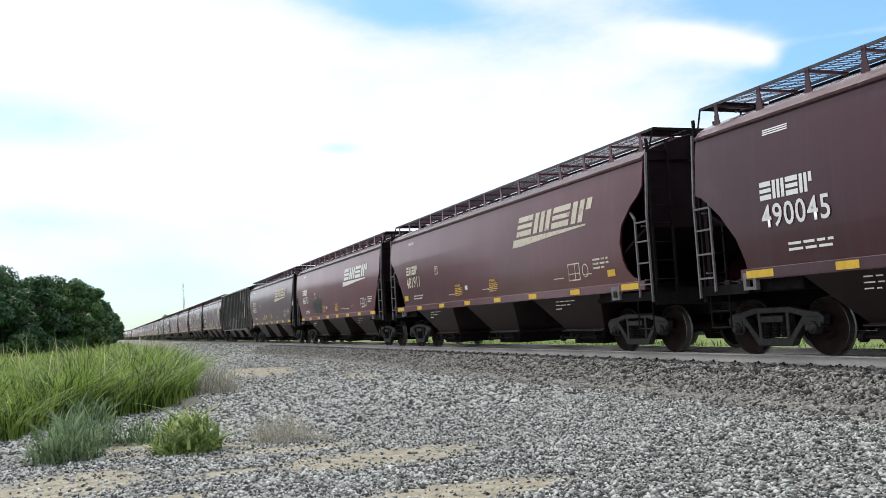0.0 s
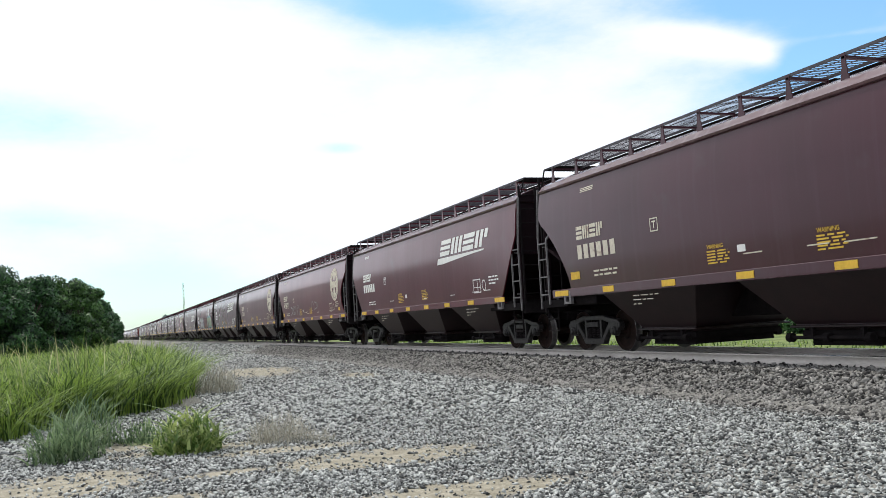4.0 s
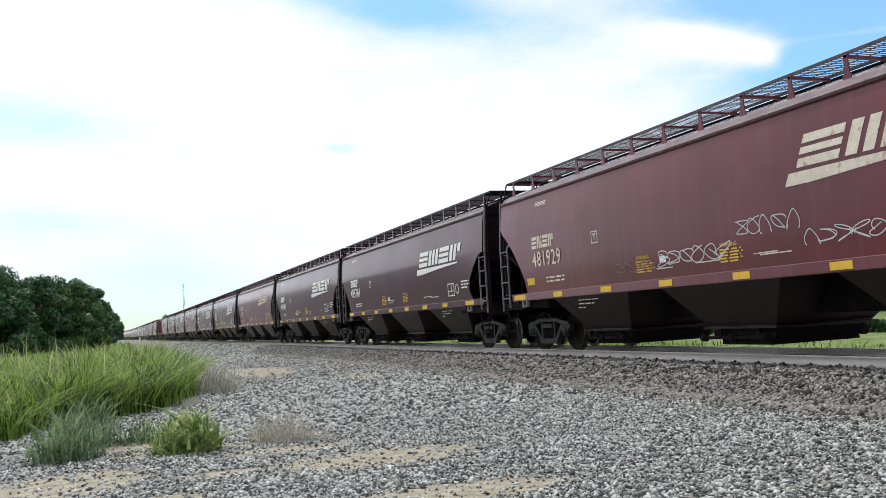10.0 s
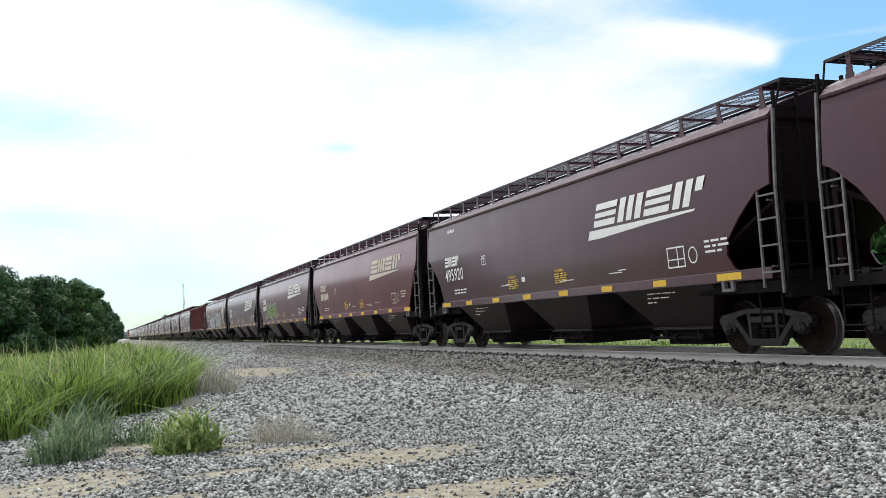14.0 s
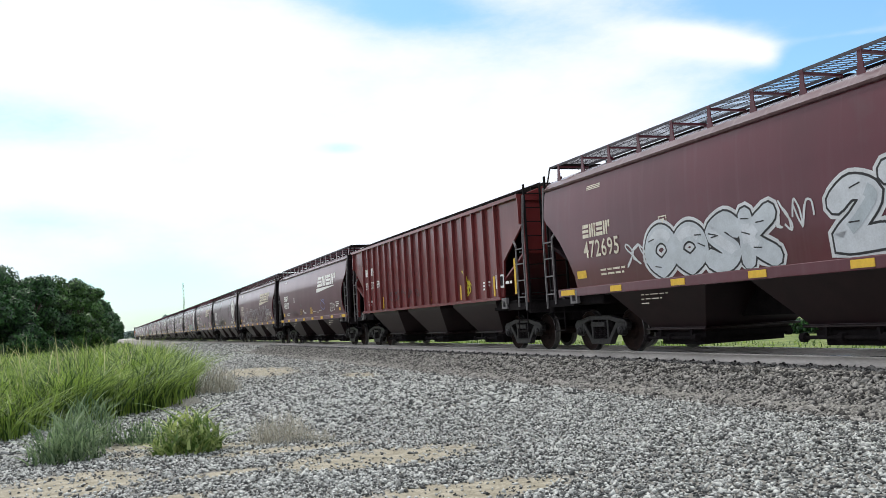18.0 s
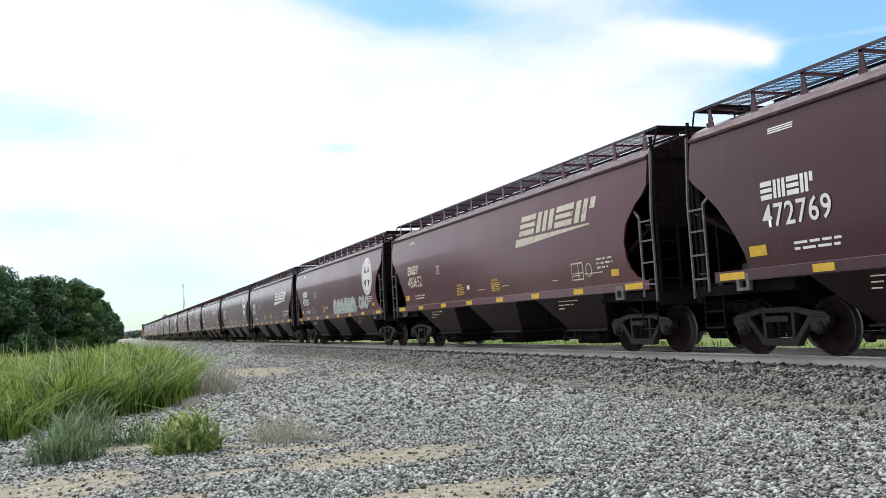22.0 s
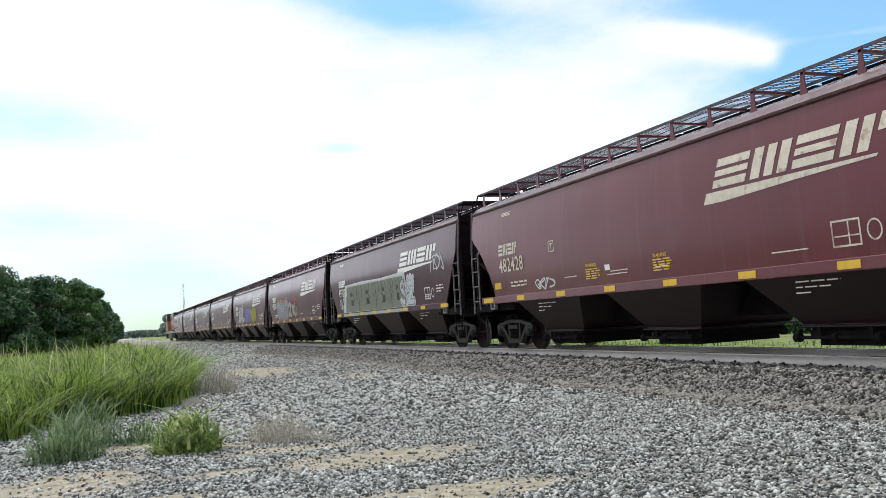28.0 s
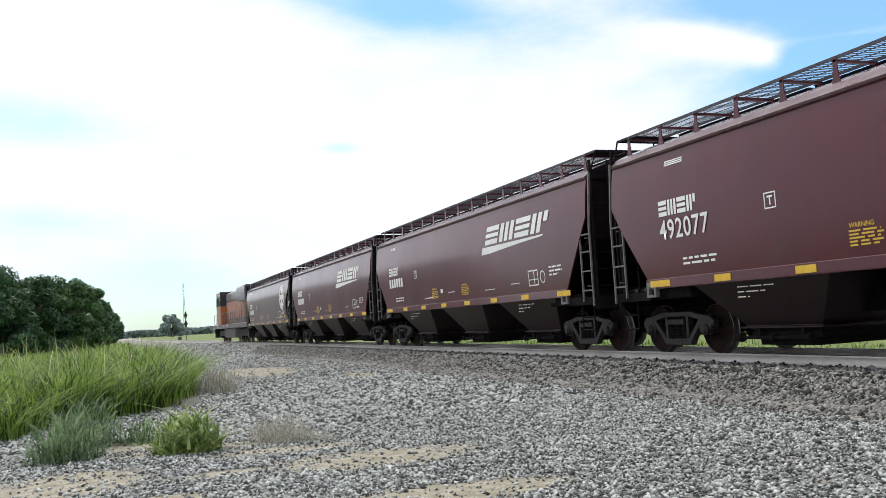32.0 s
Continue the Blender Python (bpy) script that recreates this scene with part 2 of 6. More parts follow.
# ---- mesh helpers ----
class Shape:
    """Collects simple solids into one mesh."""

    def __init__(self):
        self.v, self.f = [], []

    def add(self, verts, faces):
        o = len(self.v)
        self.v += [tuple(q) for q in verts]
        self.f += [tuple(o + i for i in q) for q in faces]
        return self

    def box(self, x0, y0, z0, x1, y1, z1):
        v = [(x, y, z) for x in (x0, x1) for y in (y0, y1) for z in (z0, z1)]
        return self.add(v, [(0, 1, 3, 2), (4, 6, 7, 5), (0, 4, 5, 1), (2, 3, 7, 6), (0, 2, 6, 4), (1, 5, 7, 3)])

    def bar(self, a, b, r, sides=6):
        a, b = Vector(a), Vector(b)
        q = (b - a).to_track_quat("Z", "Y")
        ring = [q @ Vector((r * math.cos(6.2832 * i / sides), r * math.sin(6.2832 * i / sides), 0)) for i in range(sides)]
        n = sides
        return self.add([a + p for p in ring] + [b + p for p in ring],
                        [(i, (i + 1) % n, n + (i + 1) % n, n + i) for i in range(n)] + [tuple(range(n))[::-1], tuple(range(n, 2 * n))])

    def beam(self, a, b, w, h):
        """A square bar from a to b, w wide along x and h thick."""
        a, b = Vector(a), Vector(b)
        d = (b - a).normalized()
        sx = Vector((1, 0, 0)) if abs(d.x) < 0.9 else Vector((0, 1, 0))
        up = d.cross(sx).normalized()
        sx = up.cross(d).normalized()
        o = [sx * (i * w / 2) + up * (j * h / 2) for i, j in ((-1, -1), (1, -1), (1, 1), (-1, 1))]
        return self.add([a + p for p in o] + [b + p for p in o], [(0, 1, 5, 4), (1, 2, 6, 5), (2, 3, 7, 6), (3, 0, 4, 7), (3, 2, 1, 0), (4, 5, 6, 7)])

    def prism(self, poly, x0, x1):
        """A closed (y, z) outline pushed along x."""
        n = len(poly)
        v = [(x0, y, z) for y, z in poly] + [(x1, y, z) for y, z in poly]
        return self.add(v, [tuple(range(n)), tuple(range(2 * n - 1, n - 1, -1))] + [(i, i + n, (i + 1) % n + n, (i + 1) % n) for i in range(n)])

    def lathe(self, prof, x_dir=1, n=28, at=(0, 0, 0)):
        """An (x, r) profile turned about the x axis."""
        k = len(prof)
        v = [(at[0] + x * x_dir, at[1] + r * math.cos(6.28319 * i / n), at[2] + r * math.sin(6.28319 * i / n)) for i in range(n) for x, r in prof]
        return self.add(v, [(i * k + j, i * k + j + 1, ((i + 1) % n) * k + j + 1, ((i + 1) % n) * k + j) for i in range(n) for j in range(k - 1)])

    def mesh(self, name, bevel=0.0, smooth=False):
        me = bpy.data.meshes.new(name)
        me.from_pydata(self.v, [], self.f)
        bm = bmesh.new()
        bm.from_mesh(me)
        bmesh.ops.recalc_face_normals(bm, faces=bm.faces)
        if bevel:
            bmesh.ops.bevel(bm, geom=[e for e in bm.edges if e.is_manifold and e.calc_face_angle(0) > 0.6], offset=bevel, segments=1, affect="EDGES", clamp_overlap=True)
        bm.to_mesh(me)
        bm.free()
        if smooth:
            me.shade_smooth()
        return me


def put(name, me, parent=None, material=None, m=None, label=""):
    """One mesh as an object under its thing; meshes are shared, the material may differ from object to object."""
    ob = new(name, me)
    if parent:
        ob.parent = parent
    if m is not None:
        ob.matrix_basis = m
    if material:
        if not me.materials:
            me.materials.append(material)
        elif me.materials[0] != material:
            ob.material_slots[0].link = "OBJECT"
            ob.material_slots[0].material = material
    if label:
        ob["label"] = label
    return ob


def lattice_mesh(name, verts, faces, smooth=False):
    me = bpy.data.meshes.new(name)
    verts, faces = np.asarray(verts, np.float32), np.asarray(faces, np.int32)
    k = faces.shape[1]
    me.vertices.add(len(verts))
    me.vertices.foreach_set("co", verts.ravel())
    me.loops.add(faces.size)
    me.loops.foreach_set("vertex_index", faces.ravel())
    me.polygons.add(len(faces))
    me.polygons.foreach_set("loop_start", np.arange(0, faces.size, k, dtype=np.int32))
    me.update(calc_edges=True)
    if smooth:
        me.shade_smooth()
    return me


# ---- ground, track bed and track ----
def bed_height(d):
    """Height of the ground d metres to the left (-) or right (+) of the track's middle."""
    return np.interp(d, [-60, -11.3, -7.5, -3.0, -2.75, -1.75, -1.65, 1.65, 2.1, 4.6, 9, 30, 80, 400], [-0.35, -0.02, 0.0, 0.13, 0.17, 0.50, 0.507, 0.507, 0.44, -0.25, -0.1, 0.55, 0.9, 1.5])


def heave(d, s):
    """Gentle unevenness of the gravel."""
    return 0.035 * noise.noise((d * 0.33, s * 0.25, 0))


def ground_mesh():
    ss = np.concatenate([[-3000, -1600, -900, -600, -400, -250], np.arange(-120, -20, 10), np.arange(-20, 70, 1.0), np.arange(70, 200, 5), np.arange(200, 700, 20), [760, 860, 1000, 1150]])
    dd = np.concatenate([[-2500, -1200, -500, -200, -100, -60, -40, -30], np.arange(-22, -12, 2), np.arange(-12, 6, 0.5), [6, 9, 14, 20, 30, 50, 80, 150, 400, 1000, 2500]])
    v = []
    for i, s in enumerate(ss):
        x, y, a = on_track(s)
        for d in dd:
            dd_, aa = d, (a if abs(d) < 300 else 0.0)
            z = float(bed_height(max(-60, min(400, d))))
            if -22 < d < -3:
                z += heave(d, s)
            elif 5 < abs(d) < 100:
                z += 0.12 * noise.noise((d * 0.15, s * 0.1, 7))
            v.append((x + dd_ * math.cos(aa), y + dd_ * math.sin(aa) * (0 if abs(d) > 300 else 1), z))
    # the sheet runs on to the horizon at both ends
    n = len(dd)
    for j in range(n):
        x, y, z = v[len(v) - n + j] if False else v[(len(ss) - 1) * n + j]
        v.append((x * 1.0, y + 3000, z))
    f = [(i * n + j, i * n + j + 1, (i + 1) * n + j + 1, (i + 1) * n + j) for i in range(len(ss)) for j in range(n - 1)]
    return lattice_mesh("ground", v, f, True)


# bare packed dirt between the stones: middle and half sizes
DIRT = ((-0.5, 11.0, 0.95, 0.95), (-1.7, 10.9, 1.1, 0.9), (0.4, 14.0, 0.7, 0.6), (1.05, 12.9, 1.2, 0.42), (2.95, 10.35, 1.3, 0.75), (2.2, 11.9, 1.1, 0.35), (1.2, 10.4, 0.7, 0.2), (0.2, 9.2, 0.8, 0.25), (2.9, 7.8, 1.2, 0.45), (5.2, 34.0, 1.3, 3.6), (6.9, 25.5, 0.5, 1.6))


def ground_material():
    """Gravel, packed dirt and field, told apart by the distance from the track."""
    m, nt, b = shader("gravel_dirt_and_field", 0.9)
    N, L = nt.nodes.new, nt.links.new
    geo, sep = N("ShaderNodeNewGeometry"), N("ShaderNodeSeparateXYZ")
    L(geo.outputs["Position"], sep.inputs[0])

    def noise_of(scale, detail=5, stretch=(1, 1, 1)):
        mp, n = N("ShaderNodeMapping"), N("ShaderNodeTexNoise")
        mp.inputs["Scale"].default_value = stretch
        L(geo.outputs["Position"], mp.inputs[0])
        n.inputs["Scale"].default_value, n.inputs["Detail"].default_value = scale, detail
        L(mp.outputs[0], n.inputs["Vector"])
        return n.outputs[0]

    def ramp_of(v, lo, hi):
        r = N("ShaderNodeMapRange")
        r.inputs["From Min"].default_value, r.inputs["From Max"].default_value = lo, hi
        L(v, r.inputs["Value"])
        return r.outputs[0]

    def mix_of(f, a, c):
        mx = N("ShaderNodeMix")
        mx.data_type = "RGBA"
        L(f, mx.inputs["Factor"])
        for key, q in (("A", a), ("B", c)):
            if isinstance(q, tuple):
                mx.inputs[key].default_value = (*q, 1)
            else:
                L(q, mx.inputs[key])
        return mx.outputs["Result"]

    def math_of(op, a, c):
        n = N("ShaderNodeMath")
        n.operation = op
        for i, q in enumerate((a, c)):
            if isinstance(q, (int, float)):
                n.inputs[i].default_value = q
            else:
                L(q, n.inputs[i])
        return n.outputs[0]

    vor = N("ShaderNodeTexVoronoi")
    vor.inputs["Scale"].default_value = 24
    L(geo.outputs["Position"], vor.inputs["Vector"])
    bw = N("ShaderNodeRGBToBW")
    L(vor.outputs["Color"], bw.inputs[0])
    grav = mix_of(ramp_of(math_of("ADD", math_of("MULTIPLY", bw.outputs[0], 0.7), math_of("MULTIPLY", noise_of(9), 0.5)), 0.25, 0.95), (0.085, 0.083, 0.076), (0.29, 0.285, 0.262))
    dirt = mix_of(ramp_of(noise_of(5, 6), 0.35, 0.7), (0.22, 0.20, 0.145), (0.36, 0.335, 0.265))
    patch = noise_of(0.42, 4, (1.2, 0.5, 1))
    bare = math_of("MULTIPLY", patch, 0.0)
    for cx, cy, rx, ry in DIRT:
        ex, ey = math_of("DIVIDE", math_of("SUBTRACT", sep.outputs["X"], cx), rx), math_of("DIVIDE", math_of("SUBTRACT", sep.outputs["Y"], cy), ry)
        bare = math_of("MAXIMUM", bare, math_of("SUBTRACT", 2.0, math_of("ADD", math_of("MULTIPLY", ex, ex), math_of("MULTIPLY", ey, ey))))
    bare = math_of("ADD", bare, math_of("MULTIPLY", math_of("SUBTRACT", noise_of(3.2, 8), 0.5), 3.4))
    ground_col = mix_of(ramp_of(bare, 0.7, 1.3), grav, dirt)
    field = mix_of(ramp_of(noise_of(0.8, 6), 0.35, 0.65), (0.075, 0.125, 0.025), (0.17, 0.21, 0.06))
    x = math_of("ADD", sep.outputs["X"], math_of("MULTIPLY", noise_of(0.6, 4), 2.0))
    gravel_zone = math_of("MULTIPLY", ramp_of(x, 0.5, 2.2), ramp_of(x, 17.2, 15.4))
    on_bed = ramp_of(sep.outputs["X"], 7.9, 8.5)
    fines = mix_of(ramp_of(noise_of(14, 6, (1, 0.4, 1)), 0.35, 0.7), (0.34, 0.33, 0.30), (0.54, 0.52, 0.48))
    mid = mix_of(on_bed, ground_col, mix_of(ramp_of(sep.outputs["Z"], 0.485, 0.5), grav, fines))
    near = math_of("MULTIPLY", ramp_of(sep.outputs["Y"], 22, 17), ramp_of(sep.outputs["X"], 13, 12))
    L(mix_of(math_of("MAXIMUM", gravel_zone, near), field, mid), b.inputs["Base Color"])
    bp = N("ShaderNodeBump")
    bp.inputs["Strength"].default_value, bp.inputs["Distance"].default_value = 0.9, 0.03
    L(math_of("SUBTRACT", math_of("MULTIPLY", noise_of(30), 0.4), vor.outputs["Distance"]), bp.inputs["Height"])
    L(bp.outputs[0], b.inputs["Normal"])
    return m


ground = tagged(put("ground", ground_mesh(), None, ground_material()), "crushed grey gravel and packed dirt beside a track, grass beyond", "ground", kind="structure")


def rail_strip(name, side, prof, material, s0, s1, parent):
    ss = list(np.arange(s0, 0, 40.0)) + list(np.arange(0, s1, 10.0))
    v = []
    for s in ss:
        x, y, a = on_track(s)
        for d, z in prof:
            v.append((x + (side + d) * math.cos(a), y + (side + d) * math.sin(a), RAIL_Z + z))
    n = len(prof)
    f = [(i * n + j, i * n + (j + 1) % n, (i + 1) * n + (j + 1) % n, (i + 1) * n + j) for i in range(len(ss) - 1) for j in range(n)]
    return put(name, lattice_mesh(name, v, f), parent, material)


track = tagged(new("railway_track"), "straight railway track with dusty rails on ties sunk in ballast", "railway track", kind="structure")
RAIL_WEB = ((-0.075, -0.17), (0.075, -0.17), (0.07, -0.155), (0.01, -0.135), (0.01, -0.045), (0.034, -0.035), (0.034, -0.006), (-0.034, -0.006), (-0.034, -0.035), (-0.01, -0.045), (-0.01, -0.135), (-0.07, -0.155))
RAIL_HEAD = ((-0.034, -0.006), (0.034, -0.006), (0.028, 0.0), (-0.028, 0.0))
for side in (-0.75, 0.75):
    r = rail_strip("rail", side, RAIL_WEB, RAIL, -760, 800, track)
    rail_strip("rail_head", side, RAIL_HEAD, RAILTOP, -760, 800, r)
tie_me = Shape().box(-1.3, -0.115, -0.20, 1.3, 0.115, 0.0).mesh("tie", 0.015)
rng = np.random.default_rng(5)
for i in range(290):
    x, y, a = on_track(-4 + i * 0.61)
    put("tie", tie_me, track, TIE, pose(x, y, RAIL_Z - 0.17, 0, 0, math.degrees(a) + rng.normal() * 0.3))
clip_me = Shape().box(-0.04, -0.04, -0.02, 0.05, 0.04, 0.022).box(0.01, -0.015, 0.01, 0.05, 0.015, 0.045).mesh("rail_clip", 0.008)
for i in range(110):
    x, y, a = on_track(-4 + i * 0.61, -0.86)
    put("rail_clip", clip_me, track, GRIME, pose(x, y, RAIL_Z - 0.165, 0, 0, math.degrees(a)))
far_ties = Shape()
for i in range(290, 700):
    x, y, a = on_track(-4 + i * 0.61)
    far_ties.box(x - 1.3, y - 0.11, RAIL_Z - 0.37, x + 1.3, y + 0.11, RAIL_Z - 0.17)
tagged(put("far_ties", far_ties.mesh("far_ties"), track, TIE), kind="stuff")


def scatter_stones(name, spots, size, seed, material=STONE):
    """Broken stones as rough six-cornered lumps; spots are (x, y, z)."""
    g = np.random.default_rng(seed)
    n = len(spots)
    base = np.array([(1, 0, 0), (-1, 0, 0), (0, 1, 0), (0, -1, 0), (0, 0, 1), (0, 0, -1)], float)
    tri = np.array([(0, 2, 4), (2, 1, 4), (1, 3, 4), (3, 0, 4), (2, 0, 5), (1, 2, 5), (3, 1, 5), (0, 3, 5)])
    v = base[None] * g.uniform(0.6, 1.15, (n, 6, 1)) + g.normal(0, 0.22, (n, 6, 3))
    v *= (size * g.lognormal(0, 0.35, (n, 1, 1))) * np.stack([g.uniform(0.7, 1.3, n), g.uniform(0.7, 1.3, n), g.uniform(0.5, 0.9, n)], 1)[:, None]
    a = g.uniform(0, 6.283, n)
    b = g.normal(0, 0.5, n)
    ca, sa, cb, sb = np.cos(a), np.sin(a), np.cos(b), np.sin(b)
    x, y, z = v[..., 0], v[..., 1], v[..., 2]
    y, z = y * cb[:, None] - z * sb[:, None], y * sb[:, None] + z * cb[:, None]
    x, y = x * ca[:, None] - y * sa[:, None], x * sa[:, None] + y * ca[:, None]
    v = np.stack([x, y, z], -1) + np.asarray(spots)[:, None]
    f = (tri[None] + (np.arange(n) * 6)[:, None, None]).reshape(-1, 3)
    ob = put(name, lattice_mesh(name, v.reshape(-1, 3), f), None, material)
    return ob


def ground_z(x, y):
    d = x - np.interp(y, TRK_Y, TRK_X)
    near = (d > -22) & (d < -3) & (y < 140)
    return bed_height(d) + np.array([heave(p, q) if k else 0.0 for p, q, k in zip(d, y, near)])


def in_dirt(x, y):
    out = np.full(len(x), 9.0)
    for cx, cy, rx, ry in DIRT:
        out = np.minimum(out, ((x - cx) / rx) ** 2 + ((y - cy) / ry) ** 2)
    return out


def strewn(seed, zones):
    g = np.random.default_rng(seed)
    out = []
    for x0, x1, y0, y1, n in zones:
        x, y = g.uniform(x0, x1, n), g.uniform(y0, y1, n)
        keep = (in_dirt(x, y) + g.normal(0, 0.4, n) > 1.15) | (g.random(n) < 0.07)
        keep &= g.random(n) < np.clip(0.9 + 0.6 * np.array([noise.noise((p * 0.5, q * 0.3, 0.3)) for p, q in zip(x, y)]), 0.7, 1)
        x, y = x[keep], y[keep]
        out.append(np.stack([x, y, ground_z(x, y) + 0.008], 1))
    return np.concatenate(out)


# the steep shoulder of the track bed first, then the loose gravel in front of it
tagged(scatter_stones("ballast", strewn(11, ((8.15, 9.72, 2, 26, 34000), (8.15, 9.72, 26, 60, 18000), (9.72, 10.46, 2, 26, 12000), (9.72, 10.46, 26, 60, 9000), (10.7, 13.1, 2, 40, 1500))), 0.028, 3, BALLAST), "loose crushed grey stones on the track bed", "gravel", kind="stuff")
tagged(scatter_stones("gravel", strewn(12, ((3.0, 8.3, 3, 14, 62000), (-4.6, 3.0, 7.0, 14, 70000))), 0.0185, 4), "loose crushed grey stones strewn over packed dirt", "gravel", kind="stuff")


tagged(scatter_stones("gravel", strewn(14, ((2.0, 8.3, 14, 26, 30000), (2.5, 8.3, 26, 48, 16000), (-4.0, 2.0, 14, 21, 14000))), 0.03, 6), "loose crushed grey stones strewn over packed dirt", "gravel", kind="stuff")
tagged(scatter_stones("far_gravel", strewn(13, ((2.6, 8.3, 46, 70, 9000), (2.8, 8.3, 70, 130, 7000), (8.15, 9.9, 60, 130, 7000))), 0.05, 5), "grey gravel strip between grass and track", "gravel", kind="stuff")


# ---- covered hopper cars ----
Z_SILL0, Z_SILL1 = 1.27, 1.43
# half the length of the side and the place of the truck's middle, by kind of car
HALF = {"round": 8.22, "slant": 8.05, "step": 7.93, "rib": 8.17, "low": 8.09}
TRUCK_Y = 6.88
END_Y = HALF["round"]


def half_width(z):
    return float(np.interp(z, [1.3, 1.53, 2.0, 2.5, 3.0, 3.4, 3.7, 3.83], [1.58, 1.59, 1.615, 1.63, 1.622, 1.592, 1.545, 1.515]))


# how far the side is cut back at its ends, by height: the end with the coupler ahead (1) and the other (-1)
INSETS = {
    ("slant", 1): ((3.83, 0.0), (2.95, 0.0), (2.5, 0.3), (2.0, 0.66), (1.53, 1.0), (1.4, 1.08)),
    ("slant", -1): ((3.83, 0.0), (2.95, 0.0), (2.5, 0.3), (2.0, 0.66), (1.53, 1.0), (1.4, 1.08)),
    ("round", 1): ((3.83, 0.0), (3.16, 0.0), (3.0, 0.16), (2.86, 0.36), (2.5, 0.75), (2.04, 1.1), (1.7, 1.28), (1.4, 1.36)),
    ("round", -1): ((3.83, 0.0), (3.28, 0.0), (3.1, 0.16), (2.94, 0.42), (2.6, 0.78), (2.25, 0.9), (1.9, 0.85), (1.7, 0.74), (1.54, 0.58), (1.42, 0.2)),
    ("step", 1): ((3.83, 0.0), (2.82, 0.0), (2.76, 0.14), (2.66, 0.28), (2.39, 0.6), (1.96, 0.95), (1.6, 1.1), (1.4, 1.15)),
    ("step", -1): ((3.83, 0.0), (2.74, 0.0), (2.66, 0.34), (2.3, 0.78), (1.94, 1.14), (1.7, 1.17), (1.5, 1.04), (1.4, 0.9)),
}


def inset(kind, z, d):
    q = sorted(INSETS[kind, d])
    return float(np.interp(z, [a for a, _ in q], [b for _, b in q]))


def side_sheet_mesh(kind, sx):
    """One curved side sheet, 12 mm thick, its ends cut back below."""
    zs = sorted({z for d in (-1, 1) for z, _ in INSETS[kind, d]} | {2.2, 3.5, 3.7})
    ts = np.linspace(0, 1, 15)
    v, f = [], []
    for t_in in (0.0, 0.04):
        for z in zs:
            y0, y1 = inset(kind, z, -1) - END_Y, END_Y - inset(kind, z, 1)
            v += [(sx * (half_width(z) - t_in), y0 + (y1 - y0) * t, z) for t in ts]
    n, k = len(ts), len(zs)
    for o in (0, n * k):
        f += [(o + i * n + j, o + i * n + j + 1, o + (i + 1) * n + j + 1, o + (i + 1) * n + j) for i in range(k - 1) for j in range(n - 1)]
    for i in range(k - 1):
        for j in (0, n - 1):
            a, b = i * n + j, (i + 1) * n + j
            f.append((a, b, b + n * k, a + n * k))
    for j in range(n - 1):
        for i in (0, k - 1):
            a = i * n + j
            f.append((a, a + 1, a + 1 + n * k, a + n * k))
    sh = Shape()
    sh.add(v, f)
    me = sh.mesh("side_sheet")
    me.shade_smooth()
    me.set_sharp_from_angle(angle=0.6)
    return me


def roof_mesh():
    """The rounded roof with its rolled edge, and the end walls below it."""
    prof = [(1.525, 3.79), (1.565, 3.80), (1.575, 3.84), (1.535, 3.865), (1.50, 3.90), (1.44, 3.97), (1.34, 4.02), (1.1, 4.12), (0.7, 4.25), (0.3, 4.35)]
    prof = prof + [(-x, z) for x, z in prof[::-1]]
    ys = [-END_Y, -END_Y + 0.03, END_Y - 0.03, END_Y]
    v = [(x, y, z) for y in ys for x, z in prof]
    n = len(prof)
    f = [(i * n + j, i * n + j + 1, (i + 1) * n + j + 1, (i + 1) * n + j) for i in range(3) for j in range(n - 1)]
    f += [tuple(range(n)), tuple(range(3 * n, 4 * n))]
    me = Shape().add(v, f).mesh("roof")
    me.shade_smooth()
    me.set_sharp_from_angle(angle=0.5)
    return me


def flat_roof_mesh():
    """The low roof of a ribbed car."""
    prof = [(1.56, 4.12), (1.4, 4.2), (0.9, 4.26), (0.4, 4.29), (-0.4, 4.29), (-0.9, 4.26), (-1.4, 4.2), (-1.56, 4.12)]
    n = len(prof)
    v = [(x, y, z) for y in (-END_Y, END_Y) for x, z in prof]
    return Shape().add(v, [(j, (j + 1) % n, n + (j + 1) % n, n + j) for j in range(n)] + [tuple(range(n)), tuple(range(n, 2 * n))]).mesh("roof")


def low_board_mesh():
    """A narrow walkway along the ridge of a ribbed car."""
    sh = Shape()
    y1 = END_Y + 0.1
    for x in np.linspace(0.45, 1.0, 7):
        sh.box(x - 0.015, -y1, 4.32, x + 0.015, y1, 4.36)
    for y in np.arange(-y1, y1, 0.8):
        sh.box(0.43, y, 4.25, 1.02, y + 0.05, 4.325)
    return sh.mesh("running_board")


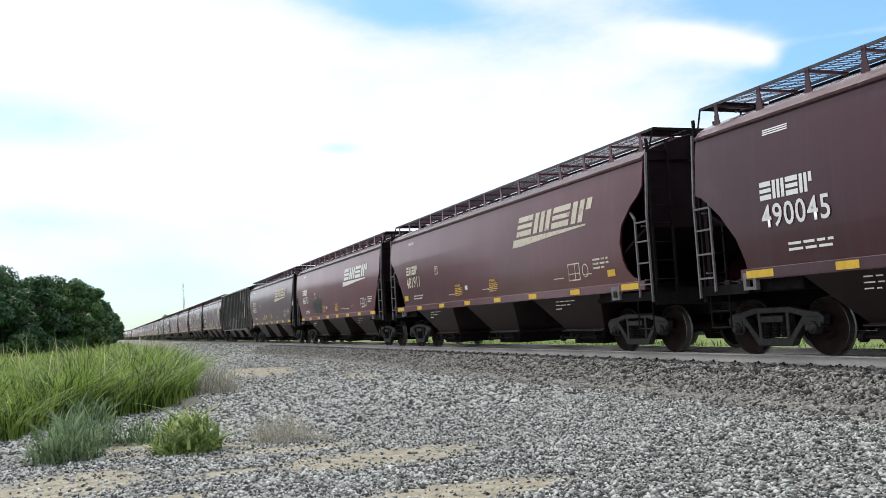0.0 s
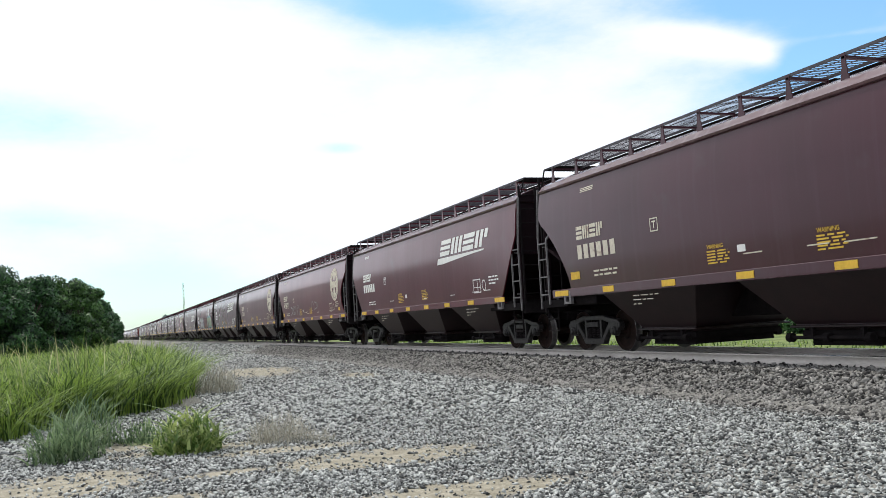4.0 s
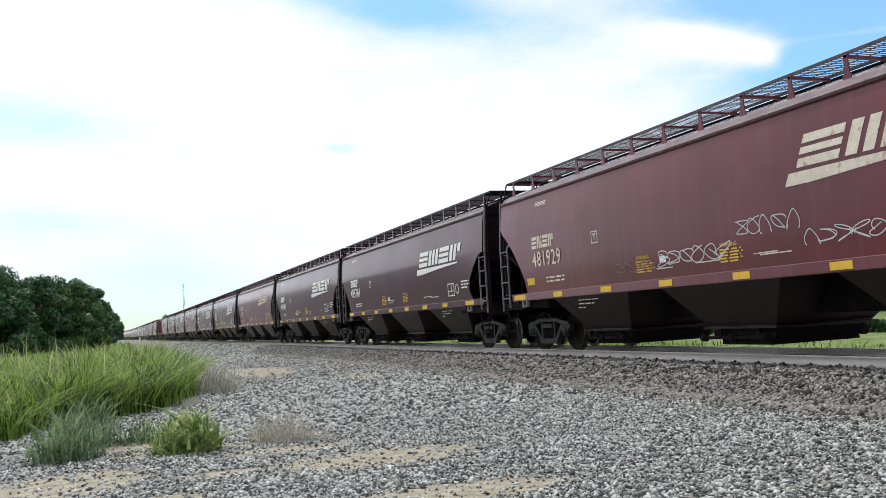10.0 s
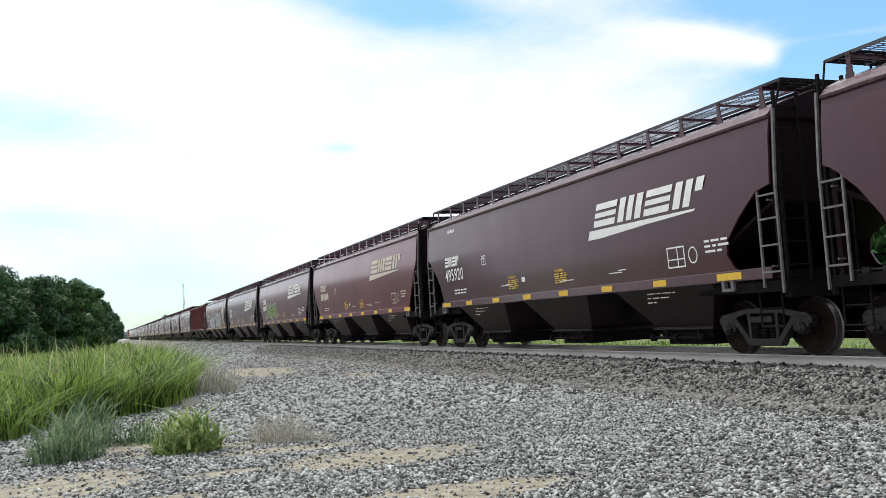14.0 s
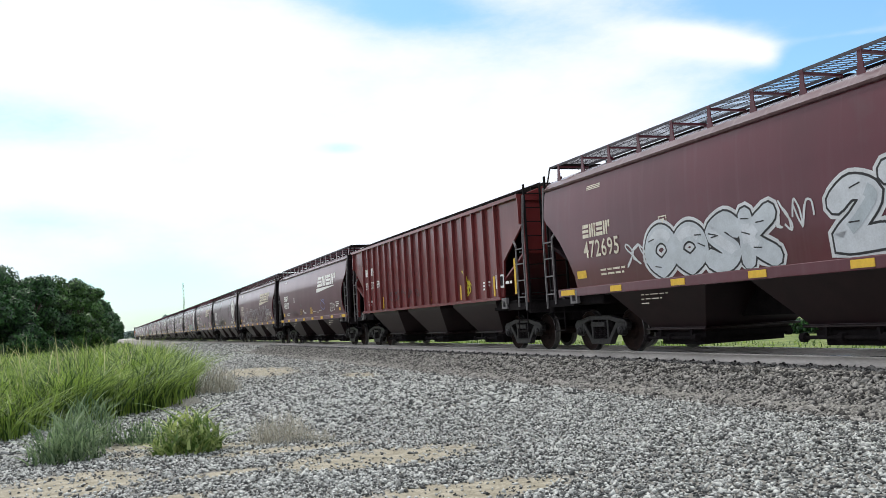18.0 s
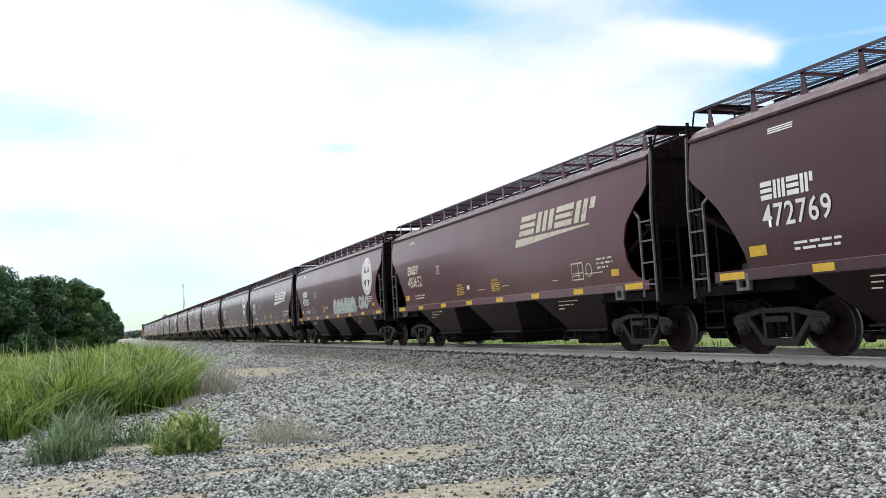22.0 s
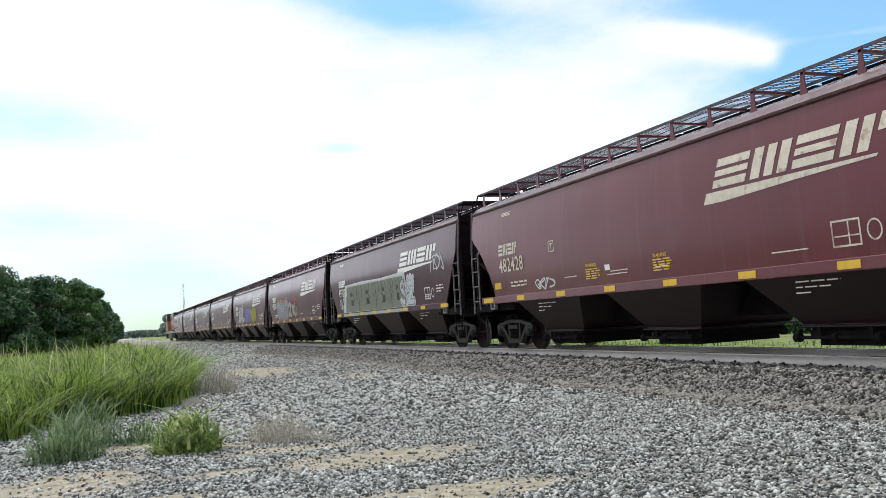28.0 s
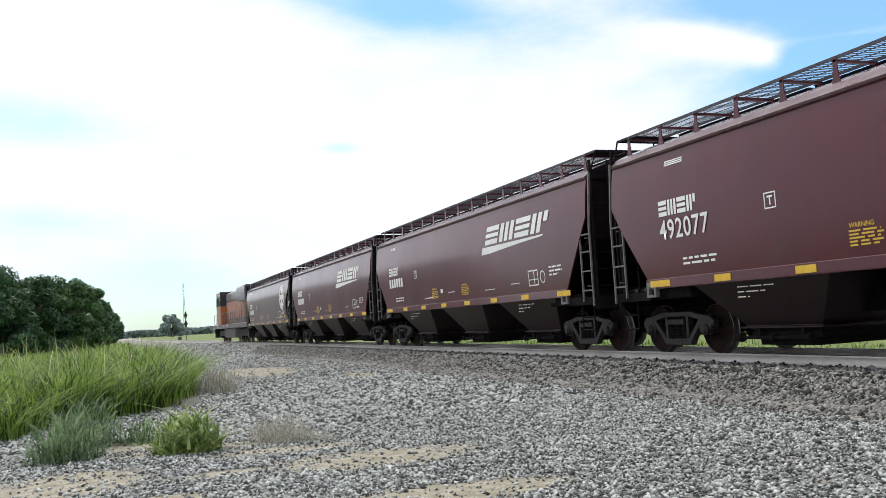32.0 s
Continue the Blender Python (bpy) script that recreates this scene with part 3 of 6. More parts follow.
def end_wall_mesh(d):
    """The end bulkhead with its slope sheet, corner posts and braces."""
    sh = Shape()
    e = d * END_Y
    i = -d
    sh.prism([(e + i * 0.04, 3.82), (e + i * 0.12, 3.82), (e + i * 0.12, 2.5), (e + i * 2.5, 1.34), (e + i * 2.5, 1.27), (e + i * 0.04, 2.46)], -1.50, 1.50)
    cap = [(-1.52, 3.8), (1.52, 3.8), (1.47, 3.93), (1.34, 4.01), (0.7, 4.24), (0.3, 4.34), (-0.3, 4.34), (-0.7, 4.24), (-1.34, 4.01), (-1.47, 3.93)]
    n = len(cap)
    sh.add([(x, y, z) for y in (e + d * 0.004, e + d * 0.03) for x, z in cap], [tuple(range(n)), tuple(range(2 * n - 1, n - 1, -1))] + [(k, k + n, (k + 1) % n + n, (k + 1) % n) for k in range(n)])
    return sh.mesh("end_wall", 0.01)


def end_post_mesh(d):
    e = d * END_Y
    return Shape().box(-0.05, min(e, e - d * 0.1), 1.2, 0.05, max(e, e - d * 0.1), 3.80).mesh("end_post", 0.008)


BAY_STEP, BAY_AT = 4.35, -0.3


def bay_mesh():
    """One hopper bay: a funnel that narrows on all four sides down to its flanged outlet."""
    rings = ((1.54, 1.64, 1.44), (1.53, 1.60, 1.26), (1.04, 0.88, 0.50), (1.12, 0.95, 0.49), (1.12, 0.95, 0.455), (0.98, 0.80, 0.45), (0.96, 0.78, 0.40))
    v = [(sx * x, sy * y, z) for x, y, z in rings for sx, sy in ((-1, -1), (1, -1), (1, 1), (-1, 1))]
    f = [(4 * r + k, 4 * r + (k + 1) % 4, 4 * r + 4 + (k + 1) % 4, 4 * r + 4 + k) for r in range(6) for k in range(4)]
    return Shape().add(v, f + [(3, 2, 1, 0), (24, 25, 26, 27)]).mesh("hopper_bay", 0.008)


def gate_mesh():
    """Sliding outlet gate with its capped operating shafts."""
    sh = Shape().box(-1.0, -0.80, 0.30, 1.0, 0.80, 0.41).box(-0.94, -0.66, 0.17, 0.94, 0.66, 0.31)
    for x in (-1.08, 1.08):
        sh.bar((x, -0.62, 0.30), (x, 0.98, 0.30), 0.03, 8)
        for y in (-0.62, 0.2, 0.98):
            sh.bar((x, y - 0.05, 0.30), (x, y + 0.05, 0.30), 0.075, 10)
        for y in (-0.5, 0.5):
            sh.box(x - 0.03, y - 0.03, 0.28, x + 0.03, y + 0.03, 0.46)
    return sh.mesh("outlet_gate")


def jacking_pad_mesh():
    """A cast plate with a square hole below the side sill."""
    sh = Shape()
    for y0, y1, z0, z1 in ((-0.15, -0.08, 1.10, 1.385), (0.08, 0.15, 1.10, 1.385), (-0.08, 0.08, 1.10, 1.15), (-0.08, 0.08, 1.30, 1.385)):
        sh.box(-1.62, y0, z0, -1.54, y1, z1)
    return sh.mesh("jacking_pad")


def under_pan_mesh():
    return Shape().box(-0.34, -6.2, 0.66, 0.34, 6.2, 1.44).mesh("centre_sill", 0.02)


def shear_plate_mesh(d):
    a, b = sorted((d * (END_Y - 0.75), d * (END_Y - 2.2)))
    return Shape().box(-1.46, a, 1.06, 1.46, b, 1.30).mesh("shear_plate", 0.02)


def sill_mesh(sx, cut):
    w = 1.605
    sh = Shape()
    y1, y0 = END_Y - cut, (END_Y - cut if cut > 1 else END_Y - 0.12)
    sh.box(min(sx * (w - 0.06), sx * (w + 0.012)), -y0, Z_SILL0, max(sx * (w - 0.06), sx * (w + 0.012)), y1, Z_SILL1 + 0.012)
    sh.box(min(sx * 1.45, sx * (w + 0.012)), -y0, Z_SILL0 - 0.012, max(sx * 1.45, sx * (w + 0.012)), y1, Z_SILL0 + 0.01)
    return sh.mesh("side_sill", 0.008)


def platform_mesh(d):
    """End platform: deck grating, end sill, stirrup steps and uncoupling lever."""
    sh = Shape()
    e = d * END_Y
    lo, hi = sorted((e - d * 1.3, e + d * 0.12))
    sh.box(-1.5, lo, 1.12, 1.5, hi, 1.17)
    lo, hi = sorted((e + d * 0.02, e + d * 0.14))
    sh.box(-1.52, lo, 0.95, 1.52, hi, 1.20)
    lo, hi = sorted((e - d * 3.0, e + d * 0.14))
    sh.box(-0.33, lo, 0.72, 0.33, hi, 1.15)
    for x in (-1.52, 1.52):
        lo, hi = sorted((e - d * 1.1, e + d * 0.12))
        sh.box(x - 0.05, lo, 1.05, x + 0.05, hi, 1.22)
        for y in (e - d * 0.55, e - d * 0.05):
            sh.bar((x, y, 1.1), (x, y, 0.5), 0.016)
        for z in (0.5, 0.78):
            sh.bar((x, e - d * 0.55, z), (x, e - d * 0.05, z), 0.018)
    sh.bar((-1.45, e + d * 0.2, 0.98), (-0.2, e + d * 0.35, 0.9), 0.014)
    return sh.mesh("end_platform")


def side_ladder_mesh(d, sx):
    """Flat-bar side ladder on the lower half, whose outer rail runs on up to the roof."""
    sh = Shape()
    e = d * (END_Y + 0.10)
    x = sx * 1.60
    sh.beam((x, e, 1.02), (x, e, 2.72), 0.036, 0.036)
    sh.beam((x, e - d * 0.42, 1.12), (x, e - d * 0.42, 2.66), 0.036, 0.036)
    sh.beam((x, e - d * 0.42, 2.66), (sx * 1.56, e - d * 0.62, 2.82), 0.04, 0.04)
    for z in (1.36, 1.78, 2.20, 2.58):
        sh.beam((x, e, z), (x, e - d * 0.42, z), 0.04, 0.03)
    for z in (1.45, 2.5):
        sh.beam((x, e - d * 0.21, z), (sx * 1.46, e - d * 0.21, z), 0.03, 0.03)
    sh.beam((x, e, 2.70), (sx * 1.52, e, 3.92), 0.04, 0.04)
    return sh.mesh("side_ladder")


def end_ladder_mesh(d, sx):
    sh = Shape()
    e = d * (END_Y + 0.09)
    for x in (1.48, 1.02):
        sh.beam((sx * x, e, 1.15), (sx * x, e, 4.2), 0.045, 0.045)
    for z in np.arange(1.45, 4.2, 0.36):
        sh.bar((sx * 1.48, e, z), (sx * 1.02, e, z), 0.014)
    return sh.mesh("end_ladder")


BOARD_Z, BOARD_X0, BOARD_X1 = 4.425, 0.52, 1.30


def board_mesh(sx):
    """Open grating walkway along the roof edge: many thin bars."""
    sh = Shape()
    a, b = sorted((sx * BOARD_X0, sx * BOARD_X1))
    y1 = END_Y + 0.1
    for x in (a, b):
        sh.box(x - 0.012, -y1, BOARD_Z - 0.05, x + 0.012, y1, BOARD_Z)
    for x in np.linspace(a, b, 4)[1:-1]:
        sh.box(x - 0.004, -y1, BOARD_Z - 0.018, x + 0.004, y1, BOARD_Z - 0.005)
    for y in np.arange(-y1, y1 + 0.01, 0.08):
        sh.box(a, y - 0.005, BOARD_Z - 0.014, b, y + 0.005, BOARD_Z - 0.003)
    return sh.mesh("running_board")


def board_post_mesh(sx):
    sh = Shape()
    a, b = sorted((sx * BOARD_X0, sx * (BOARD_X1 + 0.02)))
    sh.box(a, -0.03, BOARD_Z - 0.09, b, 0.03, BOARD_Z - 0.05)
    x = sx * (BOARD_X1 + 0.02)
    for w, z0, z1 in ((0.04, 4.2, BOARD_Z - 0.01), (0.055, 4.1, 4.2), (0.075, 3.99, 4.1)):
        sh.box(min(x, x - sx * 0.02), -w, z0, max(x, x - sx * 0.02), w, z1)
    x = sx * BOARD_X0
    sh.box(x - 0.015, -0.03, 4.14, x + 0.015, 0.03, BOARD_Z - 0.05)
    return sh.mesh("board_bracket")


def end_board_mesh(d):
    """Crosswise walkway and grab frame over the car's end."""
    sh = Shape()
    e = d * (END_Y + 0.1)
    for k in range(5):
        y = e - d * 0.13 * k
        sh.box(-1.3, y - 0.01, BOARD_Z - 0.04, 1.3, y + 0.01, BOARD_Z)
    for x in (-1.3, -0.4, 0.4, 1.3):
        lo, hi = sorted((e, e - d * 0.52))
        sh.box(x - 0.012, lo, BOARD_Z - 0.05, x + 0.012, hi, BOARD_Z - 0.01)
        sh.bar((x, e, BOARD_Z - 0.02), (x * 1.12, e - d * 0.05, 3.86), 0.018)
    return sh.mesh("end_running_board")


def hatch_mesh():
    sh = Shape().box(-0.30, -1.78, 4.30, 0.30, 1.78, 4.42)
    sh.add([(-0.33, -1.8, 4.42), (0.33, -1.8, 4.42), (0.33, 1.8, 4.42), (-0.33, 1.8, 4.42), (-0.2, -1.75, 4.46), (0.2, -1.75, 4.46), (0.2, 1.75, 4.46), (-0.2, 1.75, 4.46)],
           [(0, 1, 5, 4), (1, 2, 6, 5), (2, 3, 7, 6), (3, 0, 4, 7), (4, 5, 6, 7), (3, 2, 1, 0)])
    return sh.mesh("hatch_cover", 0.01)


def side_frame_mesh(sx):
    """Cast truck side frame: arched top chord, two open windows, diagonals, spring seat and bearing ends."""
    sh = Shape()
    x0, x1 = sorted((sx * 0.95, sx * 1.09))
    top = [(-1.10, 0.50), (-1.12, 0.62), (-1.02, 0.70), (-0.74, 0.735), (-0.42, 0.80), (0.42, 0.80), (0.74, 0.735), (1.02, 0.70), (1.12, 0.62), (1.10, 0.50),
           (0.98, 0.60), (0.72, 0.625), (0.40, 0.70), (-0.40, 0.70), (-0.72, 0.625), (-0.98, 0.60)]
    sh.prism(top, x0, x1)
    xm, w = (x0 + x1) / 2, x1 - x0
    for d in (-1, 1):
        sh.beam((xm, d * 0.76, 0.66), (xm, d * 0.34, 0.20), w, 0.105)
        sh.beam((xm, d * 0.335, 0.76), (xm, d * 0.325, 0.22), w, 0.075)
        sh.beam((xm, d * 0.70, 0.66), (xm, d * 0.74, 0.40), w, 0.06)
        sh.box(x0 - 0.01, d * 0.90 - 0.15, 0.46, x1 + 0.01, d * 0.90 + 0.15, 0.63)
        sh.lathe([(0.11, 0.0), (0.11, 0.06), (0.085, 0.065), (0.08, 0.10), (-0.05, 0.115)], sx, 16, (sx * 1.05, d * 0.889, 0.457))
        for a in (0.5, 2.6, 4.7):
            y, z = d * 0.889 + 0.07 * math.cos(a), 0.457 + 0.07 * math.sin(a)
            sh.box(sx * 1.14 - 0.012, y - 0.016, z - 0.016, sx * 1.14 + 0.012, y + 0.016, z + 0.016)
    sh.prism([(-0.40, 0.16), (0.40, 0.16), (0.46, 0.25), (0.36, 0.29), (-0.36, 0.29), (-0.46, 0.25)], x0, x1)
    sh.box(x0 - 0.03, -0.26, 0.55, x1 + 0.03, 0.26, 0.66)
    sh.box(x1 if sx > 0 else x0 - 0.02, -0.11, 0.57, x1 + 0.02 if sx > 0 else x0, 0.11, 0.64)
    return sh.mesh("side_frame", 0.014)


def spring_mesh():
    """One coil spring as a ridged column."""
    n, v, prof = 8, [], [(0.05, 0.30)] + [(0.078 if k % 2 == 0 else 0.058, 0.31 + k * 0.026) for k in range(10)] + [(0.05, 0.56)]
    for r, z in prof:
        v += [(r * math.cos(i * 6.2832 / n), r * math.sin(i * 6.2832 / n), z) for i in range(n)]
    f = [(k * n + i, k * n + (i + 1) % n, (k + 1) * n + (i + 1) % n, (k + 1) * n + i) for k in range(len(prof) - 1) for i in range(n)]
    return Shape().add(v, f).mesh("spring")


WHEEL_PROF = [(-0.07, 0.10), (-0.07, 0.17), (-0.035, 0.20), (-0.045, 0.37), (-0.07, 0.395), (-0.07, 0.446)]
TREAD_PROF = [(-0.07, 0.446), (-0.066, 0.452), (0.035, 0.458), (0.045, 0.482), (0.068, 0.475), (0.07, 0.40)]


def wheel_mesh(sx):
    """One dished wheel with its worn tread and flange, its bottom on the rail."""
    sh = Shape()
    at = (sx * 0.75, 0, 0.457)
    sh.lathe([(-a, r) for a, r in WHEEL_PROF], sx, 32, at)
    sh.lathe([(0.07, 0.40), (0.045, 0.38), (0.035, 0.2), (0.07, 0.17), (0.07, 0.10)], -sx, 32, at)
    k = len(sh.f)
    sh.lathe([(-a, r) for a, r in TREAD_PROF], sx, 40, at)
    me = bpy.data.meshes.new("wheel")
    me.from_pydata(sh.v, [], sh.f)
    me.materials.append(WHEEL)
    me.materials.append(TREAD)
    for q in me.polygons:
        q.material_index = 1 if q.index >= k else 0
    bm = bmesh.new()
    bm.from_mesh(me)
    bmesh.ops.remove_doubles(bm, verts=bm.verts, dist=0.0005)
    bmesh.ops.recalc_face_normals(bm, faces=bm.faces)
    bm.to_mesh(me)
    bm.free()
    return me


def axle_mesh():
    return Shape().bar((-1.02, 0, 0.457), (1.02, 0, 0.457), 0.085, 12).mesh("axle", 0, True)


def bolster_mesh():
    sh = Shape().box(-1.0, -0.2, 0.50, 1.0, 0.2, 0.80).box(-0.3, -0.3, 0.78, 0.3, 0.3, 0.95)
    for d in (-1, 1):
        sh.box(-0.95, d * 0.42 - 0.04, 0.36, 0.95, d * 0.42 + 0.04, 0.44)
    return sh.mesh("bolster", 0.02)


def brake_gear_mesh():
    """Air reservoir, valve and pipes under the slope sheet at one end."""
    e = END_Y
    sh = Shape().bar((-0.95, e - 1.75, 1.42), (0.35, e - 1.75, 1.42), 0.19, 12)
    sh.box(-1.30, e - 1.15, 1.24, -1.02, e - 0.85, 1.56).box(-1.22, e - 0.8, 1.2, -1.08, e - 0.66, 1.42)
    sh.bar((-1.16, e - 1.0, 1.5), (-1.16, e - 1.0, 1.95), 0.022).bar((-1.16, e - 1.0, 1.95), (-0.4, e - 0.9, 2.1), 0.022)
    sh.bar((-1.4, e - 2.4, 1.26), (-1.4, e - 0.1, 1.26), 0.02).bar((-1.35, e - 1.3, 1.26), (-1.0, e - 1.7, 1.42), 0.02)
    for k in range(3):
        sh.box(-1.46, e - 0.5 - 0.35 * k, 1.16, -1.36, e - 0.38 - 0.35 * k, 1.30)
    return sh.mesh("brake_gear")


def coupler_mesh(d):
    sh = Shape()
    e = d * END_Y
    a, b = sorted((e - d * 0.4, e + d * 0.55))
    sh.box(-0.08, a, 0.80, 0.08, b, 0.98)
    a, b = sorted((e + d * 0.45, e + d * 0.72))
    sh.box(-0.16, a, 0.74, 0.12, b, 1.02)
    return sh.mesh("coupler", 0.02)


# ribbed cars: foot and top of the side, cut-back of the ends, first post, post spacing
RIBS = {"rib": (1.36, 3.93, ((0.0, 3.2), (1.22, 2.36), (1.36, 1.36)), 6.63, 0.78), "low": (1.05, 4.15, ((0.0, 3.44), (0.86, 2.76), (1.0, 2.5), (1.04, 1.05)), 6.88, 0.917)}


def rib_side_mesh(kind, sx):
    """A flat side of sheets with a top and a bottom chord."""
    z0, z1, cut = RIBS[kind][:3]
    w, sh = 1.54, Shape()
    a, b = sorted((sx * w, sx * (w - 0.05)))
    poly = [(-END_Y, z1), (END_Y, z1)] + [(END_Y - i, z) for i, z in cut] + [(-END_Y + i, z) for i, z in cut[::-1]]
    sh.prism(poly, a, b)
    a, b = sorted((sx * (w - 0.06), sx * (w + 0.11)))
    sh.box(a, -END_Y, z1 - 0.05, b, END_Y, z1 + 0.04)
    e = END_Y - cut[-1][0]
    sh.box(a, -e, z0 - 0.02, b, e, z0 + 0.06)
    return sh.mesh("side_sheet")


def rib_mesh(sx, z0, z1):
    a, b = sorted((sx * 1.54, sx * 1.63))
    return Shape().box(a, -0.032, z0, b, 0.032, z1).mesh("side_post", 0.006)


MESH = {}


def cached(key, make, *args):
    key = (key, END_Y)
    if key not in MESH:
        MESH[key] = make(*args)
    return MESH[key]


def on_side(me, lift=0.006, flat=None):
    """Lays a flat (y, z) drawing onto the near side of a car; y in the drawing runs to the right as seen."""
    for v in me.vertices:
        y, z, up = v.co.x, v.co.y, lift + v.co.z
        if flat is None:
            z = max(z, Z_SILL1 + 0.018)
        x = -(half_width(z) + up) if flat is None else -(flat + up)
        v.co = (x, -y, z)
    me.update()
    return me


def drawing(name, polys, rise=0.0):
    """Flat outlines, each a list of (right, up)."""
    me = bpy.data.meshes.new(name)
    v, f = [], []
    for p in polys:
        f.append(tuple(range(len(v), len(v) + len(p))))
        v += [(a, b, len(f) * rise) for a, b in p]
    me.from_pydata(v, [], f)
    return me


def lettering(name, text, size, at, spacing=1.0):
    cu = bpy.data.curves.new(name, "FONT")
    cu.body, cu.size, cu.space_character, cu.resolution_u = text, size, spacing, 3
    cu.offset = size * 0.012
    tmp = bpy.data.objects.new(name, cu)
    scene.collection.objects.link(tmp)
    bpy.context.view_layer.update()
    me = bpy.data.meshes.new_from_object(tmp.evaluated_get(bpy.context.evaluated_depsgraph_get()))
    bpy.data.objects.remove(tmp)
    bpy.data.curves.remove(cu)
    me.name = name
    me.materials.clear()
    for v in me.vertices:
        v.co = (v.co.x + at[0], v.co.y * 1.12 + at[1], 0)
    return me


def bars(rows, x, z, gap, h, g):
    """Rows of small blocks in place of writing too small to read; rows give the lengths."""
    out = []
    for r, wide in enumerate(rows):
        a = x
        while a < x + wide:
            w = min(g.uniform(0.10, 0.30), x + wide - a)
            zz = z - r * gap
            out.append([(a, zz), (a + w, zz), (a + w, zz + h), (a, zz + h)])
            a += w + 0.05
    return out


def split_tall(polys, n=6):
    """Cuts quads into strips along their height, so that they follow the curved side."""
    out = []
    for p in polys:
        if len(p) != 4:
            out.append(p)
            continue
        (ax, az), (bx, bz), (cx, cz), (dx, dz) = p
        for i in range(n):
            s, t = i / n, (i + 1) / n
            out.append([(ax + (dx - ax) * s, az + (dz - az) * s), (bx + (cx - bx) * s, bz + (cz - bz) * s), (bx + (cx - bx) * t, bz + (cz - bz) * t), (ax + (dx - ax) * t, az + (dz - az) * t)])
    return out


def block_mark(x, z, w, h, lean, n=4, slit=0.12):
    """A row of plain slanted blocks, each slit once or twice, in place of a brand name."""
    out = []
    cell = w / n

    def quad(a, b, c, d):
        out.append([(x + a + k * h * lean, z + k * h) for a, k in ((a, c), (b, c), (b, d), (a, d))])

    for i in range(n):
        o, cw = i * cell, cell * 0.88
        if i % 2:
            quad(o, o + cw * 0.26, 0, 1)
            quad(o + cw * 0.38, o + cw * 0.62, 0, 1)
            quad(o + cw * 0.74, o + cw, 0 if i < n - 1 else 0.5, 1)
        else:
            for k in range(3):
                quad(o, o + cw, k / 3 + slit / 2 * (k > 0), (k + 1) / 3 - slit / 2 * (k < 2))
    return split_tall(out, 2)


def wedge_mark(x, z):
    return block_mark(x + 0.26, z + 0.25, 3.75, 0.48, 0.36) + [[(x, z), (x + 0.5, z), (x + 2.2, z + 0.09), (x + 3.72, z + 0.15), (x + 3.75, z + 0.19), (x + 0.09, z + 0.19)]]


def round_emblem(x, z, r):
    """A pale ring broken by small gaps, with a flared cross inside."""
    out = []
    n = 48

    def at(rr, t):
        return (x + r * rr * math.cos(t), z + r * rr * math.sin(t))

    for i in range(n):
        a, b = 6.28319 * i / n, 6.28319 * (i + 1) / n
        for r0, r1 in ((0.89, 1.0), (0.62, 0.77)):
            out.append([at(r0, a), at(r1, a), at(r1, b), at(r0, b)])
        m = a + (b - a) * 0.7
        out.append([at(0.77, a), at(0.89, a), at(0.89, m), at(0.77, m)])
    for k in range(4):
        c, s = (1, 0, -1, 0)[k], (0, 1, 0, -1)[k]
        out.append([(x + r * (c * u - s * w), z + r * (s * u + c * w)) for u, w in ((0.0, -0.12), (0.64, -0.25), (0.64, 0.25), (0.0, 0.12))])
    return out


def mark(parent, name, polys, material, flat=None, lift=0.006, label=""):
    if polys:
        rise = 0.0018 / len(polys) if name == "graffiti" else 0.0
        ob = put(name, on_side(drawing(name, polys, rise), lift, flat), parent, material, None, label)
        if len(polys) > 1:
            ob["kind"] = "stuff"


SPRAY = {}


def spray(col):
    key = tuple(col)
    if key not in SPRAY:
        SPRAY[key] = surface("spray_paint", tuple(c * 0.7 for c in col), col, 4, 0.5)
    return SPRAY[key]


def blob(cx, cz, w, h, g, n=30):
    ph = g.uniform(0, 6.28, 3)
    out = []
    for i in range(n):
        t = 6.28319 * i / n
        r = 1 + 0.16 * math.sin(2 * t + ph[0]) + 0.12 * math.sin(3 * t + ph[1]) + 0.08 * math.sin(5 * t + ph[2])
        c, s = math.cos(t), math.sin(t)
        k = 1 / max(abs(c), abs(s)) ** 0.75
        r += g.normal(0, 0.008)
        out.append((cx + w / 2 * r * c * k * 0.85, cz + h / 2 * r * s * k * 0.85))
    return out


def stroke(pts, w):
    """A line of given width through the points, mitred so that its pieces meet edge to edge."""
    n, rim = len(pts), []
    shut = n > 3 and math.hypot(pts[0][0] - pts[-1][0], pts[0][1] - pts[-1][1]) < 1e-6
    for i in range(n):
        a, b = pts[i - 1] if i else (pts[-2] if shut else pts[0]), pts[i + 1] if i < n - 1 else (pts[1] if shut else pts[-1])
        p = pts[i]
        d1, d2 = Vector((p[0] - a[0], p[1] - a[1])), Vector((b[0] - p[0], b[1] - p[1]))
        d1, d2 = (d1.normalized() if d1.length > 1e-9 else d2.normalized()), (d2.normalized() if d2.length > 1e-9 else d1.normalized())
        t = d1 + d2
        t = t.normalized() if t.length > 0.3 else d1
        k = w / 2 / max(0.5, t.dot(d1))
        rim.append(((p[0] - t.y * k, p[1] + t.x * k), (p[0] + t.y * k, p[1] - t.x * k)))
    return [[rim[i][0], rim[i][1], rim[i + 1][1], rim[i + 1][0]] for i in range(n - 1)]


